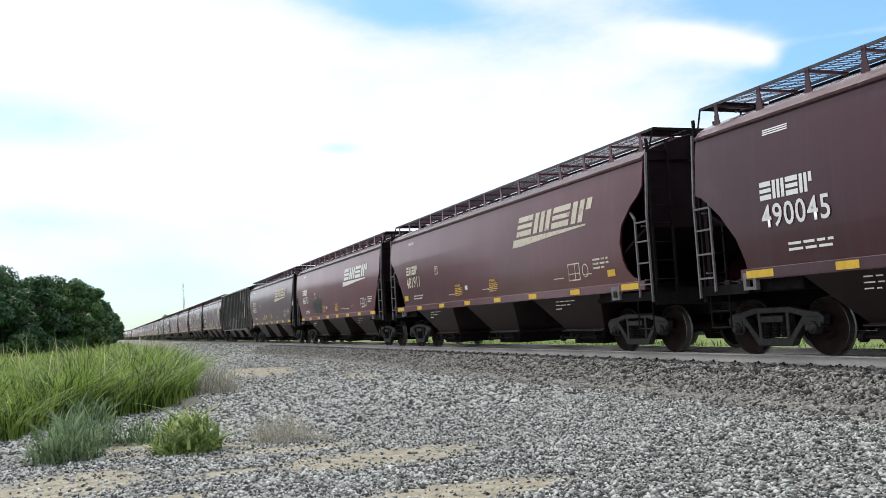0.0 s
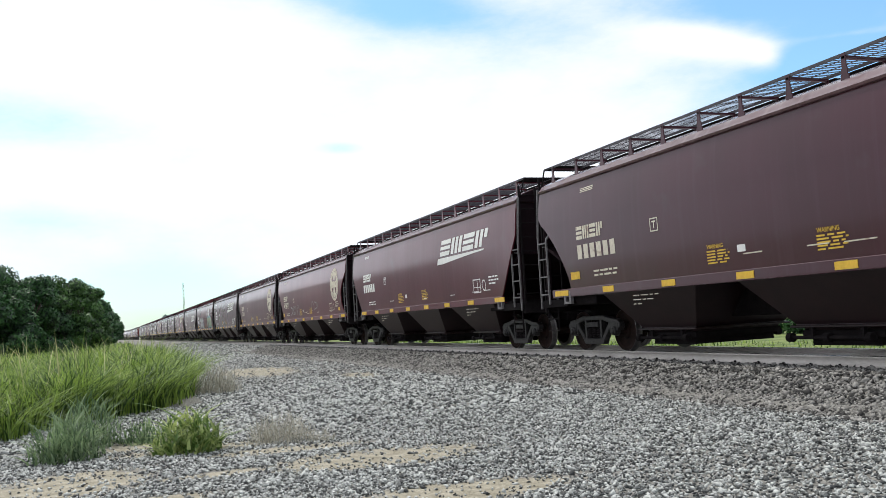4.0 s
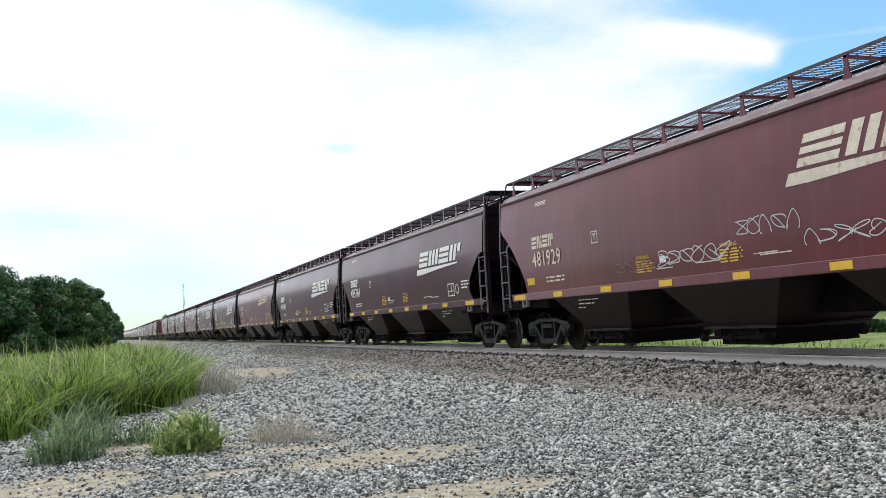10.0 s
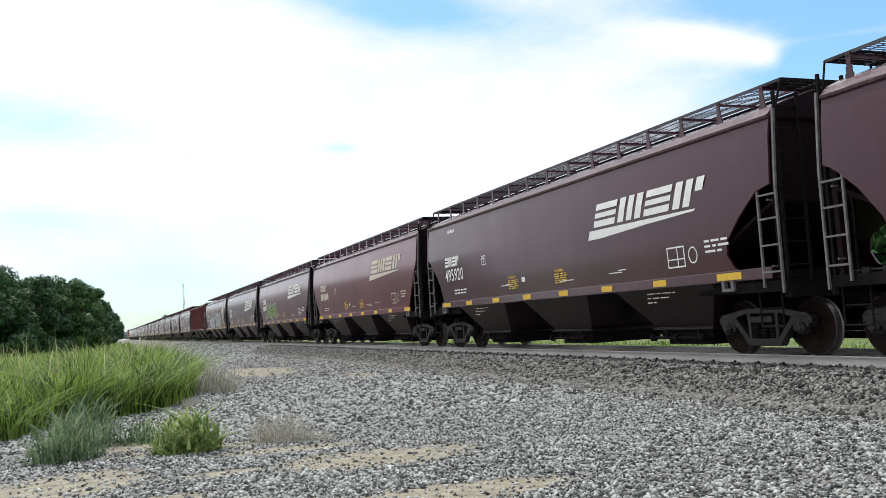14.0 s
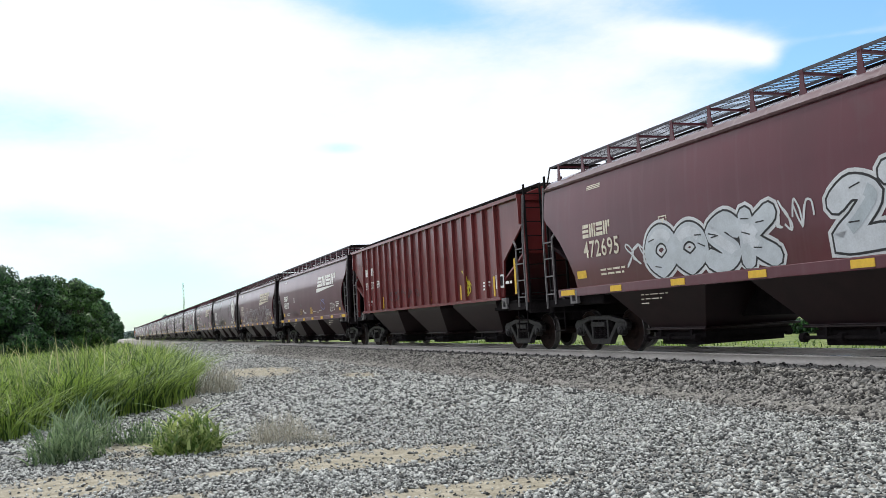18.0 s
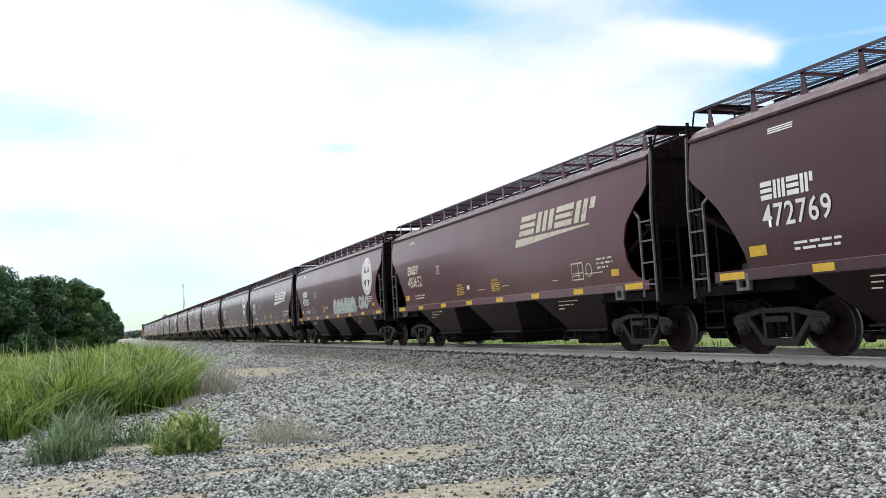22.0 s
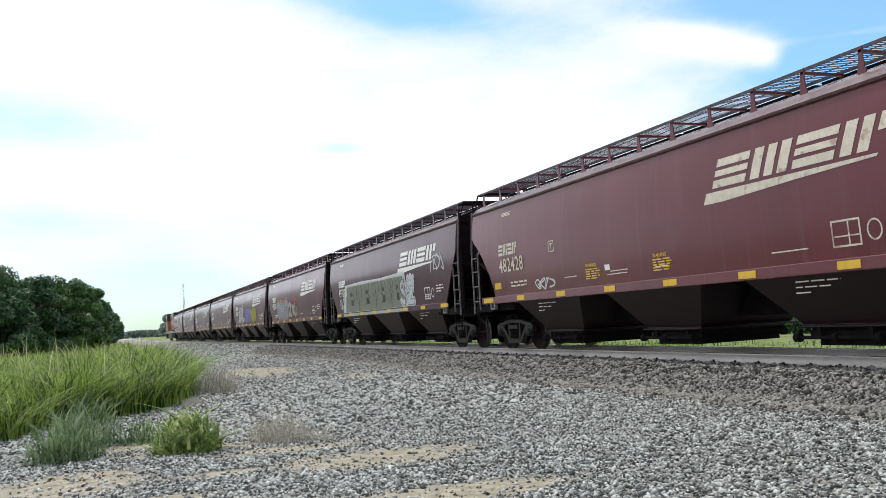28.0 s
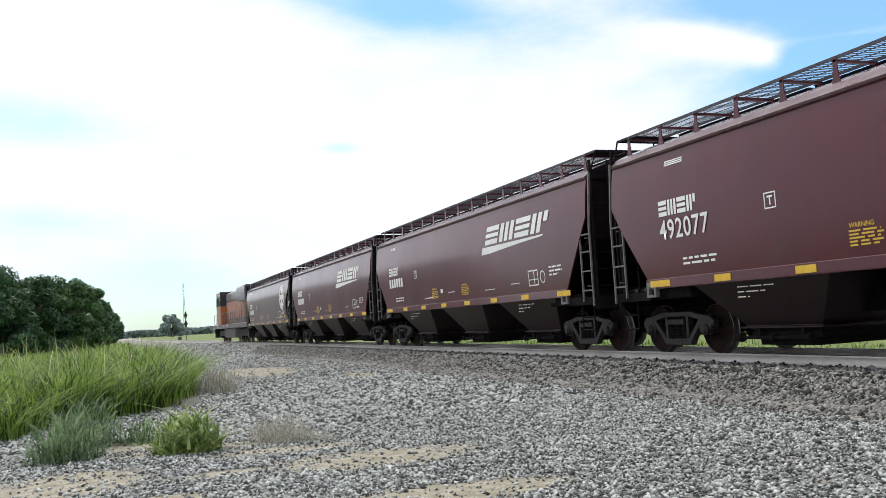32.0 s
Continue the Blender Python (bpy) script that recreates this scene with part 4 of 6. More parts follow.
def graffiti(parent, x, z, w, h, n, fill, line, seed, glow=None, flat=None):
    """Bulging sprayed shapes in a row: halo, outline, fill and inner strokes; no letters."""
    g = np.random.default_rng(seed)
    halo, rim, body, inner = [], [], [], []
    step = w / n
    for i in range(n):
        cx, cz = x + step * (i + 0.5), z + h / 2 + g.uniform(-0.08, 0.08) * h
        ww, hh, s = step * g.uniform(1.05, 1.35), h * g.uniform(0.85, 1.0), int(g.integers(1e6))
        for lst, k in ((halo, 1.16), (rim, 1.06), (body, 0.92)):
            lst.append(blob(cx, cz, ww * k, hh * k, np.random.default_rng(s)))
        pts = [(cx + ww * g.uniform(-0.3, 0.3), cz + hh * (0.35 - 0.7 * k / 4)) for k in range(5)]
        inner += stroke(pts, 0.035)
        a = g.uniform(-0.2, 0.2) * ww
        inner += stroke([(cx + a - 0.12 * ww, cz + 0.1 * hh), (cx + a + 0.1 * ww, cz + 0.14 * hh), (cx + a + 0.08 * ww, cz - 0.12 * hh)], 0.04)
    if glow:
        mark(parent, "graffiti", halo, spray(glow), flat, 0.007)
    mark(parent, "graffiti", rim, spray(line), flat, 0.009)
    for k in range(len(fill)):
        mark(parent, "graffiti", body[k::len(fill)], spray(fill[k]), flat, 0.0115 + 0.0005 * k)
    mark(parent, "graffiti", inner, spray(line), flat, 0.0145)


# the lines that a sprayed shape follows, in a box one wide and one high
SPINES = {
    "arch": (((0.12, 0.0), (0.12, 0.6), (0.32, 0.95), (0.68, 0.95), (0.88, 0.6), (0.88, 0.0)),),
    "curl": (((0.9, 0.8), (0.55, 1.0), (0.15, 0.78), (0.5, 0.5), (0.85, 0.24), (0.5, 0.0), (0.1, 0.15)),),
    "ring": (((0.5, 0.0), (0.08, 0.35), (0.15, 0.8), (0.5, 1.0), (0.85, 0.8), (0.92, 0.35), (0.5, 0.0)),),
    "peak": (((0.05, 0.0), (0.3, 0.6), (0.5, 1.0), (0.7, 0.6), (0.95, 0.0)), ((0.28, 0.34), (0.72, 0.34))),
    "fork": (((0.2, 0.0), (0.22, 1.0)), ((0.9, 1.0), (0.32, 0.5), (0.95, 0.0))),
    "hook": (((0.08, 0.78), (0.45, 1.0), (0.85, 0.8), (0.5, 0.4), (0.1, 0.05), (0.95, 0.05))),
    "loop": (((0.25, 0.0), (0.2, 0.95)), ((0.22, 0.95), (0.85, 0.85), (0.8, 0.5), (0.25, 0.45), (0.85, 0.0))),
    "stem": (((0.5, 0.0), (0.5, 1.0)), ((0.1, 1.0), (0.9, 1.0))),
}
SPINES["hook"] = (SPINES["hook"],)


def bend(pts, n=5):
    """A smooth line through the points."""
    q = [Vector(p) for p in (pts[0],) + tuple(pts) + (pts[-1],)]
    out = []
    for a, b, c, d in zip(q, q[1:], q[2:], q[3:]):
        for k in range(n):
            s = k / n
            out.append(tuple(0.5 * (2 * b + (c - a) * s + (2 * a - 5 * b + 4 * c - d) * s * s + (3 * b - a - 3 * c + d) * s ** 3)))
    return out + [tuple(q[-1])]


def disc(p, r, n=9):
    return [(p[0] + r * math.cos(6.2832 * k / n), p[1] + r * math.sin(6.2832 * k / n)) for k in range(n)]


def piece(parent, x, z, w, h, spines, fill, line, seed, glow=None, thick=0.3, shade=None, stiff=False):
    """A sprayed row of thick bent bands: halo, dark edge, fill, shading and small highlights."""
    g = np.random.default_rng(seed)
    halo, rim, body, tint, inner = [], [], [], [], []
    step = w / len(spines)
    for i, name in enumerate(spines):
        lean, up, grow = g.normal(0, 0.04), g.uniform(-0.04, 0.04) * h, g.uniform(0.94, 1.06)
        for line_of in SPINES[name]:
            raw = [(x + step * (i + 0.04 + 0.92 * a) + lean * b, z + up + thick * 0.55 + b * (h * grow - thick * 1.1)) for a, b in line_of]
            pts = raw if stiff else bend(tuple(raw))
            for lst, k in ((halo, thick + (0.11 if stiff else 0.19)), (rim, thick + 0.075), (body, thick)):
                lst += stroke(pts, k) + ([] if stiff else [disc(pts[0], k / 2), disc(pts[-1], k / 2)])
            mid = pts[len(pts) // 3: 2 * len(pts) // 3 + 1] or pts
            if len(mid) > 1:
                tint += stroke(mid, thick * 0.55)
            for _ in range(2):
                a = pts[int(g.integers(len(pts)))]
                inner += stroke([(a[0] - thick * 0.3, a[1] + g.uniform(-0.05, 0.05)), (a[0] + thick * 0.28, a[1] + g.uniform(-0.05, 0.05))], 0.022)
    if glow:
        mark(parent, "graffiti", halo, spray(glow), None, 0.006)
    mark(parent, "graffiti", rim, spray(line), None, 0.0085)
    mark(parent, "graffiti", body, spray(fill), None, 0.011)
    if shade:
        mark(parent, "graffiti", tint, spray(shade), None, 0.0135)
    mark(parent, "graffiti", inner, spray(line), None, 0.016)


def tag_word(parent, text, x, z, size, col, turn=0.0):
    """A short sprayed word."""
    me = lettering("graffiti", text, size, (0, 0))
    c, s = math.cos(turn), math.sin(turn)
    for v in me.vertices:
        v.co = (x + v.co.x * c - v.co.y * s, z + v.co.x * s + v.co.y * c, 0)
    put("graffiti", on_side(me, 0.009), parent, spray(col))


def scribble(parent, x, z, w, h, n, col, seed, thick=0.03, flat=None):
    """Loose sprayed loops and zigzags."""
    g = np.random.default_rng(seed)
    out = []
    step = w / n
    for i in range(n):
        cx, cz = x + step * (i + 0.5), z + h / 2
        t0, lp = g.uniform(0, 6.28), g.choice([1, 2, 3])
        pts = [(cx + step * 0.62 * math.cos(t0 + lp * t * 0.5) * (1 - 0.4 * t / 9) , cz + h * 0.5 * math.sin(t0 * 2 + t * 0.8) * (0.85 + 0.15 * math.sin(t * 1.7 + lp))) for t in np.linspace(0, 9, 30)]
        out += stroke(pts, thick)
    mark(parent, "graffiti", out, spray(col), flat, 0.008)


def arches(parent, x, z, w, h, n, col, seed, thick=0.03, flat=None):
    """Tall sprayed arches side by side, each with a smaller one inside."""
    g = np.random.default_rng(seed)
    out, step = [], w / n
    for i in range(n):
        cx, ww, hh = x + step * (i + 0.5), step * g.uniform(0.5, 0.72), h * g.uniform(0.75, 1.08)
        lean, foot = g.normal(0, 0.12), z + h * g.uniform(-0.04, 0.12)
        for k in ((1.0, g.uniform(0.35, 0.6)) if g.random() < 0.55 else (1.0,)):
            ph, wob = g.uniform(0, 6.28), g.uniform(0.08, 0.3)
            pts = []
            for a in np.linspace(0, 3.1416, 19):
                q = max(0.0, math.sin(a)) ** 0.55
                pts.append((cx + lean * q * hh - ww * k * (math.cos(a) + wob * math.sin(3 * a + ph)), foot + hh * (1 - (1 - k) * 0.5) * q * (1 + 0.5 * wob * math.sin(2 * a + ph))))
            out += stroke(pts, thick)
        if g.random() < 0.6:
            out += stroke([(cx - ww * 0.3, foot + hh * 0.3), (cx + ww * 0.3, foot + hh * 0.36), (cx + ww * 0.2, foot + hh * 0.62), (cx - ww * 0.25, foot + hh * 0.55), (cx - ww * 0.3, foot + hh * 0.3)], thick * 0.9)
    mark(parent, "graffiti", out, spray(col), flat, 0.0085)


def truck_under(car, y):
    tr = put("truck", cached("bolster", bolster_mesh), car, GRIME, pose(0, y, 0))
    for sx in (-1, 1):
        put("side_frame", cached(("frame", sx), side_frame_mesh, sx), tr, TRUCK)
        for y in (-0.2, 0.0, 0.2):
            put("spring", cached("spring", spring_mesh), tr, GRIME, pose(sx * 1.03, y, 0))
    for d in (-1, 1):
        put("axle", cached("axle", axle_mesh), tr, WHEEL, pose(0, d * 0.889, 0))
        for sx in (-1, 1):
            put("wheel", cached(("wheel", sx), wheel_mesh, sx), tr, None, pose(0, d * 0.889, 0))


CUT = {"slant": 1.05, "round": 0.5, "step": 1.0, "rib": 1.36, "low": 0.98}


def hopper_car(kind, coat, label):
    global END_Y
    END_Y = HALF[kind]
    car = tagged(new("hopper_car"), label, "freight car", "cars of the train")
    col = PAINTS[coat]
    cut = CUT[kind]
    for sx in (-1, 1):
        if kind in RIBS:
            put("side_sheet", cached((kind, sx), rib_side_mesh, kind, sx), car, col)
            z0, z1, tip, first, step = RIBS[kind]
            for k in range(int(2 * first / step + 1.01)):
                y = first - k * step
                put("side_post", cached(("rib", sx, kind), rib_mesh, sx, z0, z1), car, col, pose(0, y, 0))
            for e in (END_Y - 0.03, 0.03 - END_Y):
                put("side_post", cached(("ribend", sx, kind), rib_mesh, sx, tip[0][1], z1), car, col, pose(0, e, 0))
        else:
            put("side_sheet", cached((kind, sx), side_sheet_mesh, kind, sx), car, col)
        if kind not in RIBS:
            put("side_sill", cached(("sill", sx, cut), sill_mesh, sx, cut), car, col)
            put("running_board", cached(("board", sx), board_mesh, sx), car, GALV)
        for k in range(15 if kind not in RIBS else 0):
            put("board_bracket", cached(("post", sx), board_post_mesh, sx), car, col, pose(0, -END_Y + 0.35 + k * (2 * END_Y - 0.7) / 14, 0))
    if kind in RIBS:
        drop = RIBS[kind][1] - 4.15
        put("roof", cached("flatroof", flat_roof_mesh), car, col, pose(0, 0, drop))
        for turn in (0, 180):
            put("running_board", cached("lowboard", low_board_mesh), car, GRIME, pose(0, 0, drop * 0.5, 0, 0, turn))
    else:
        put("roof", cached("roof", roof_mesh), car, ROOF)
    for d in (-1, 1):
        put("end_wall", cached(("end", d), end_wall_mesh, d), car, col if kind in RIBS else END_SHADE)
        for x in (-1.45, 1.45):
            put("end_post", cached(("endpost", d), end_post_mesh, d), car, col if kind in RIBS else END_SHADE, pose(x, 0, 0))
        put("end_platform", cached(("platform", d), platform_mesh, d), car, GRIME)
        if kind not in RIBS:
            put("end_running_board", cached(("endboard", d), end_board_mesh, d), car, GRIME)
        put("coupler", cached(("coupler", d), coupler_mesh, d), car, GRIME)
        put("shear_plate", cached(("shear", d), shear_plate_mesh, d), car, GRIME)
        for sx in (-1, 1):
            put("side_ladder", cached(("sl", d, sx), side_ladder_mesh, d, sx), car, STEELBAR)
            put("end_ladder", cached(("el", d, sx), end_ladder_mesh, d, sx), car, GRIME)
        truck_under(car, d * TRUCK_Y)
    for k in (-1, 0, 1):
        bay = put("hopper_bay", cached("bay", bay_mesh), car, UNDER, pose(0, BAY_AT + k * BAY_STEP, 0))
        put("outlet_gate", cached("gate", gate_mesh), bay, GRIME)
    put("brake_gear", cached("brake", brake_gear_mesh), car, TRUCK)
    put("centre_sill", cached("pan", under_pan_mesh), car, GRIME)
    for d in (-1, 1):
        put("jacking_pad", cached("pad", jacking_pad_mesh), car, STEELBAR, pose(0, d * (END_Y - 1.2), 0 if kind != "low" else -0.33))
    for k in range(4 if kind not in RIBS else 0):
        put("hatch_cover", cached("hatch", hatch_mesh), car, GRIME, pose(0, (k - 1.5) * 3.75, 0))
    return car


def reflectors(car, cut, n, g, flat=None):
    for k in range(n):
        y = -(END_Y - cut) + 0.15 + k * (2 * (END_Y - cut) - 0.6) / (n - 1)
        w = 0.62 if k in (0, n - 1) else 0.42
        me = Shape().box(-1.627, -0.5 * w, Z_SILL0 + 0.02, -1.615, 0.5 * w, Z_SILL1 - 0.02).mesh("reflector") if ("refl", w) not in MESH else MESH[("refl", w)]
        MESH[("refl", w)] = me
        put("reflector", me, car, YELLOW, pose(0, -y - w / 2, 0))


def small_marks(car, g, col, warn, flat=None, patch=True):
    """Data panels, stencils and the yellow notices along the sill."""
    mark(car, "data_panel", bars([0.95, 0.9], -5.8, 1.74, 0.09, 0.04, g), col, flat)
    mark(car, "data_panel", bars([0.62, 0.65, 0.45], 6.2, 1.98, 0.09, 0.04, g), col, flat)
    mark(car, "data_panel", [[(-6.2, 3.52 + k * 0.035), (-5.65, 3.52 + k * 0.035), (-5.65, 3.54 + k * 0.035), (-6.2, 3.54 + k * 0.035)] for k in range(3)], col, flat)
    mark(car, "stencil", [[(a, b), (a + w, b), (a + w, b + 0.02), (a, b + 0.02)] for a, b, w in [(float(g.uniform(-3, 6)), float(g.uniform(1.62, 1.72)), float(g.uniform(0.25, 0.8))) for _ in range(5)]], col, flat)
    # a framed panel with a dark square in it, and a round stencil
    x, z = 5.1, 1.62
    mark(car, "notice_frame", stroke([(x, z), (x + 0.5, z), (x + 0.5, z + 0.36), (x, z + 0.36), (x, z)], 0.028) + stroke([(x + 0.3, z + 0.02), (x + 0.3, z + 0.34)], 0.025) + stroke([(x + 0.02, z + 0.14), (x + 0.48, z + 0.14)], 0.02), col, flat)
    ring = [(5.85 + 0.12 * math.cos(t), 1.8 + 0.14 * math.sin(t)) for t in np.linspace(0, 6.283, 15)]
    mark(car, "round_stencil", stroke(ring, 0.025), col, flat)
    x, z = -3.55, 2.36
    mark(car, "letter_box", stroke([(x, z), (x + 0.24, z), (x + 0.24, z + 0.24), (x, z + 0.24), (x, z)], 0.022) + stroke([(x + 0.06, z + 0.18), (x + 0.18, z + 0.18)], 0.028) + stroke([(x + 0.12, z + 0.166), (x + 0.12, z + 0.05)], 0.028), col, flat)
    if warn:
        for x in (-1.95, 0.6):
            put("warning_notice", on_side(lettering("warning_notice", "WARNING", 0.09, (x + 0.02, 1.86)), 0.006, flat), car, YELLOW)
            mark(car, "warning_notice", bars([0.56, 0.6, 0.54, 0.58, 0.5], x, 1.8, 0.05, 0.026, g), YELLOW, flat)
    mark(car, "white_label", [[(-1.15, 1.74), (-0.95, 1.74), (-0.95, 1.86), (-1.15, 1.86)]], WHITE, flat)
    if patch:
        mark(car, "yellow_patch", split_tall([[(-6.8, 1.63), (-6.4, 1.63), (-6.4, 1.8), (-6.8, 1.8)]], 2), YELLOW, flat, 0.008)
        mark(car, "yellow_patch", split_tall([[(6.75, 1.6), (7.05, 1.6), (7.05, 1.74), (6.75, 1.74)]], 2), YELLOW, flat, 0.008)
    for d in (-1, 1):
        mark(car, "bay_stencil", bars([0.9, 0.7, 0.3], d * BAY_STEP - 0.2, 1.16, 0.085, 0.02, g), CREAM, 1.475)


# kind, paint, big sign, its colour, running number, state
TRAIN = (
    ("step", "dark", "wedge", WHITE, "490045", "clean dark brown"), ("round", "brown", "wedge", CREAM, "481911", "weathered brown"),
    ("slant", "red", "wedge", WHITE, "486731", "faded red-brown"), ("slant", "dark", "wedge", CREAM, "488696", "dusty dark brown"),
    ("low", "green", "square", WHITE, "", "black-green ribbed"), ("round", "dark", "emblem", CREAM, "", "sooty dark brown"),
    ("slant", "brown", "wedge", WHITE, "", "weathered brown"), ("round", "red", "emblem", CREAM, "478877", "faded red-brown"),
    ("round", "brown", "emblem", CREAM, "475818", "weathered brown"), ("slant", "dark", "wedge", WHITE, "487337", "clean dark brown"),
    ("round", "red", "emblem", WHITE, "480101", "graffiti-covered red-brown"), ("step", "fresh", "wedge", WHITE, "491165", "glossy dark red-brown"),
    ("round", "red", "wedge", CREAM, "481929", "faded red-brown"), ("step", "dark", "wedge", WHITE, "495764", "clean dark brown"),
    ("step", "dark", "wedge", WHITE, "496684", "clean dark brown"), ("round", "red", "wedge", CREAM, "481657", "faded red-brown"),
    ("step", "dark", "wedge", WHITE, "496333", "clean dark brown"), ("step", "dark", "wedge", WHITE, "495920", "clean dark brown"),
    ("slant", "red", "wedge", CREAM, "", "faded red-brown"), ("slant", "brown", "wedge", WHITE, "", "weathered brown"),
    ("step", "dark", "wedge", WHITE, "496493", "dusty dark brown"), ("round", "brown", "emblem", CREAM, "472695", "graffiti-covered brown"),
    ("rib", "oxide", "none", WHITE, "313789", "oxide-red ribbed"), ("round", "brown", "wedge", WHITE, "480900", "weathered brown"),
    ("round", "brown", "wedge", CREAM, "482336", "graffiti-covered brown"), ("round", "dark", "emblem", WHITE, "472769", "sooty dark brown"),
    ("round", "brown", "wedge", CREAM, "480652", "weathered brown"), ("round", "brown", "emblem", WHITE, "473302", "graffiti-covered brown"),
    ("step", "dark", "wedge", WHITE, "495365", "clean dark brown"), ("round", "dark", "emblem", WHITE, "472438", "sooty dark brown"),
    ("round", "brown", "wedge", WHITE, "", "weathered brown"), ("round", "brown", "wedge", WHITE, "481992", "weathered brown"),
    ("round", "red", "wedge", CREAM, "482428", "faded red-brown"), ("slant", "dark", "wedge", WHITE, "497205", "graffiti-covered dark brown"),
    ("slant", "fresh", "wedge", WHITE, "492081", "graffiti-covered dark red-brown"), ("slant", "fresh", "wedge", WHITE, "492037", "graffiti-covered dark red-brown"),
    ("slant", "fresh", "wedge", WHITE, "492077", "glossy dark red-brown"), ("slant", "fresh", "wedge", WHITE, "", "glossy dark red-brown"), ("slant", "fresh", "wedge", WHITE, "", "glossy dark red-brown"),
    ("round", "grey", "emblem", WHITE, "", "dusty grey-brown"),
)
# where the middle of each car stands at the start, in metres along the track
MIDDLE = (4.85, 22.67, 40.43, 57.85, 74.56, 92.01, 109.6, 127.28, 145.07, 162.6, 180.18, 197.66, 215.34, 232.75, 249.46, 266.77, 284.32, 301.3, 318.53, 335.9, 353.42, 371.14, 388.86, 406.59, 424.66, 442.56, 460.35, 478.21, 495.8, 512.99, 531.02, 548.63, 566.36, 583.92, 601.28, 618.61, 635.87, 653.06, 670.07, 687.7)


def build_train():
    cars = []
    for i, (kind, coat, sign, col, number, state) in enumerate(TRAIN):
        g = np.random.default_rng(100 + i)
        flat = 1.545 if kind in RIBS else None
        what = "upright side posts" if kind in RIBS else {"slant": "slanted side ends", "step": "stepped side ends", "round": "curved side ends"}[kind]
        car = hopper_car(kind, coat, f"{state} covered hopper car with {what}")
        cut = CUT[kind]
        if kind not in RIBS:
            reflectors(car, cut, 8, g)
            small_marks(car, g, col, True, flat, kind == "round")
            low = 2.16 if kind == "slant" else 2.06
            left = {"490": -6.3, "491": -6.1, "496": -6.3}.get(number[:3], -6.4)
            mark(car, "owner_mark", block_mark(left, low + 0.43, 1.15, 0.29, 0.0), col)
            if number:
                put("running_number", on_side(lettering("running_number", number, 0.45, (left, low), 1.08), 0.016), car, col)
            else:
                mark(car, "running_number", split_tall([[(left + k * 0.27, low), (left + 0.19 + k * 0.27, low), (left + 0.19 + k * 0.27, low + 0.31), (left + k * 0.27, low + 0.31)] for k in range(6)], 2), col)
        elif kind == "rib":
            for x, z in ((-6.9, 1.9), (-4.2, 1.9), (-1.4, 1.9), (1.1, 1.9), (3.75, 1.9), (6.2, 2.0), (7.55, 2.38)):
                mark(car, "reflector", [[(x, 1.46), (x + 0.11, 1.46), (x + 0.11, z), (x, z)]], YELLOW, flat)
            mark(car, "data_panel", bars([0.55, 0.5], -6.2, 1.75, 0.12, 0.07, g) + bars([0.55, 0.5, 0.4], 5.5, 1.84, 0.09, 0.05, g) + bars([0.4], 7.0, 1.75, 0.09, 0.07, g), WHITE, flat)
            mark(car, "notice_panel", [[(6.38, 1.66), (6.9, 1.66), (6.9, 2.02), (6.38, 2.02)]], WHITE, flat)
            mark(car, "notice_panel", [[(6.43, 1.72), (6.63, 1.72), (6.63, 1.97), (6.43, 1.97)], [(6.67, 1.72), (6.85, 1.72), (6.85, 1.97), (6.67, 1.97)]], PAINTS["black"], flat, 0.009)
        else:
            for x, z0, w, h in ((-7.0, 1.1, 0.1, 0.75), (-3.2, 1.2, 0.1, 0.42), (-0.1, 1.1, 0.5, 0.13), (3.36, 1.15, 0.1, 0.45), (7.14, 1.57, 0.1, 0.43)):
                mark(car, "reflector", [[(x, z0), (x + w, z0), (x + w, z0 + h), (x, z0 + h)]], YELLOW, flat)
            mark(car, "data_panel", bars([0.5, 0.5, 0.45, 0.4], -5.7, 1.78, 0.14, 0.06, g) + bars([0.55, 0.5, 0.5, 0.4], -4.85, 1.8, 0.14, 0.06, g) + bars([0.5, 0.5, 0.4], -3.95, 1.75, 0.14, 0.05, g), CREAM, flat)
            mark(car, "white_label", [[(-6.3, 1.6), (-6.1, 1.6), (-6.1, 1.86), (-6.3, 1.86)]], WHITE, flat)
        if sign == "wedge":
            mark(car, "company_sign", wedge_mark(2.3, 2.42 if kind == "step" else 2.62), col)
        elif sign == "emblem":
            mark(car, "company_sign", round_emblem(4.46 if i == 10 else 6.22, 2.82, 0.75), col)
        cars.append(car)
    return cars


CARS = build_train()


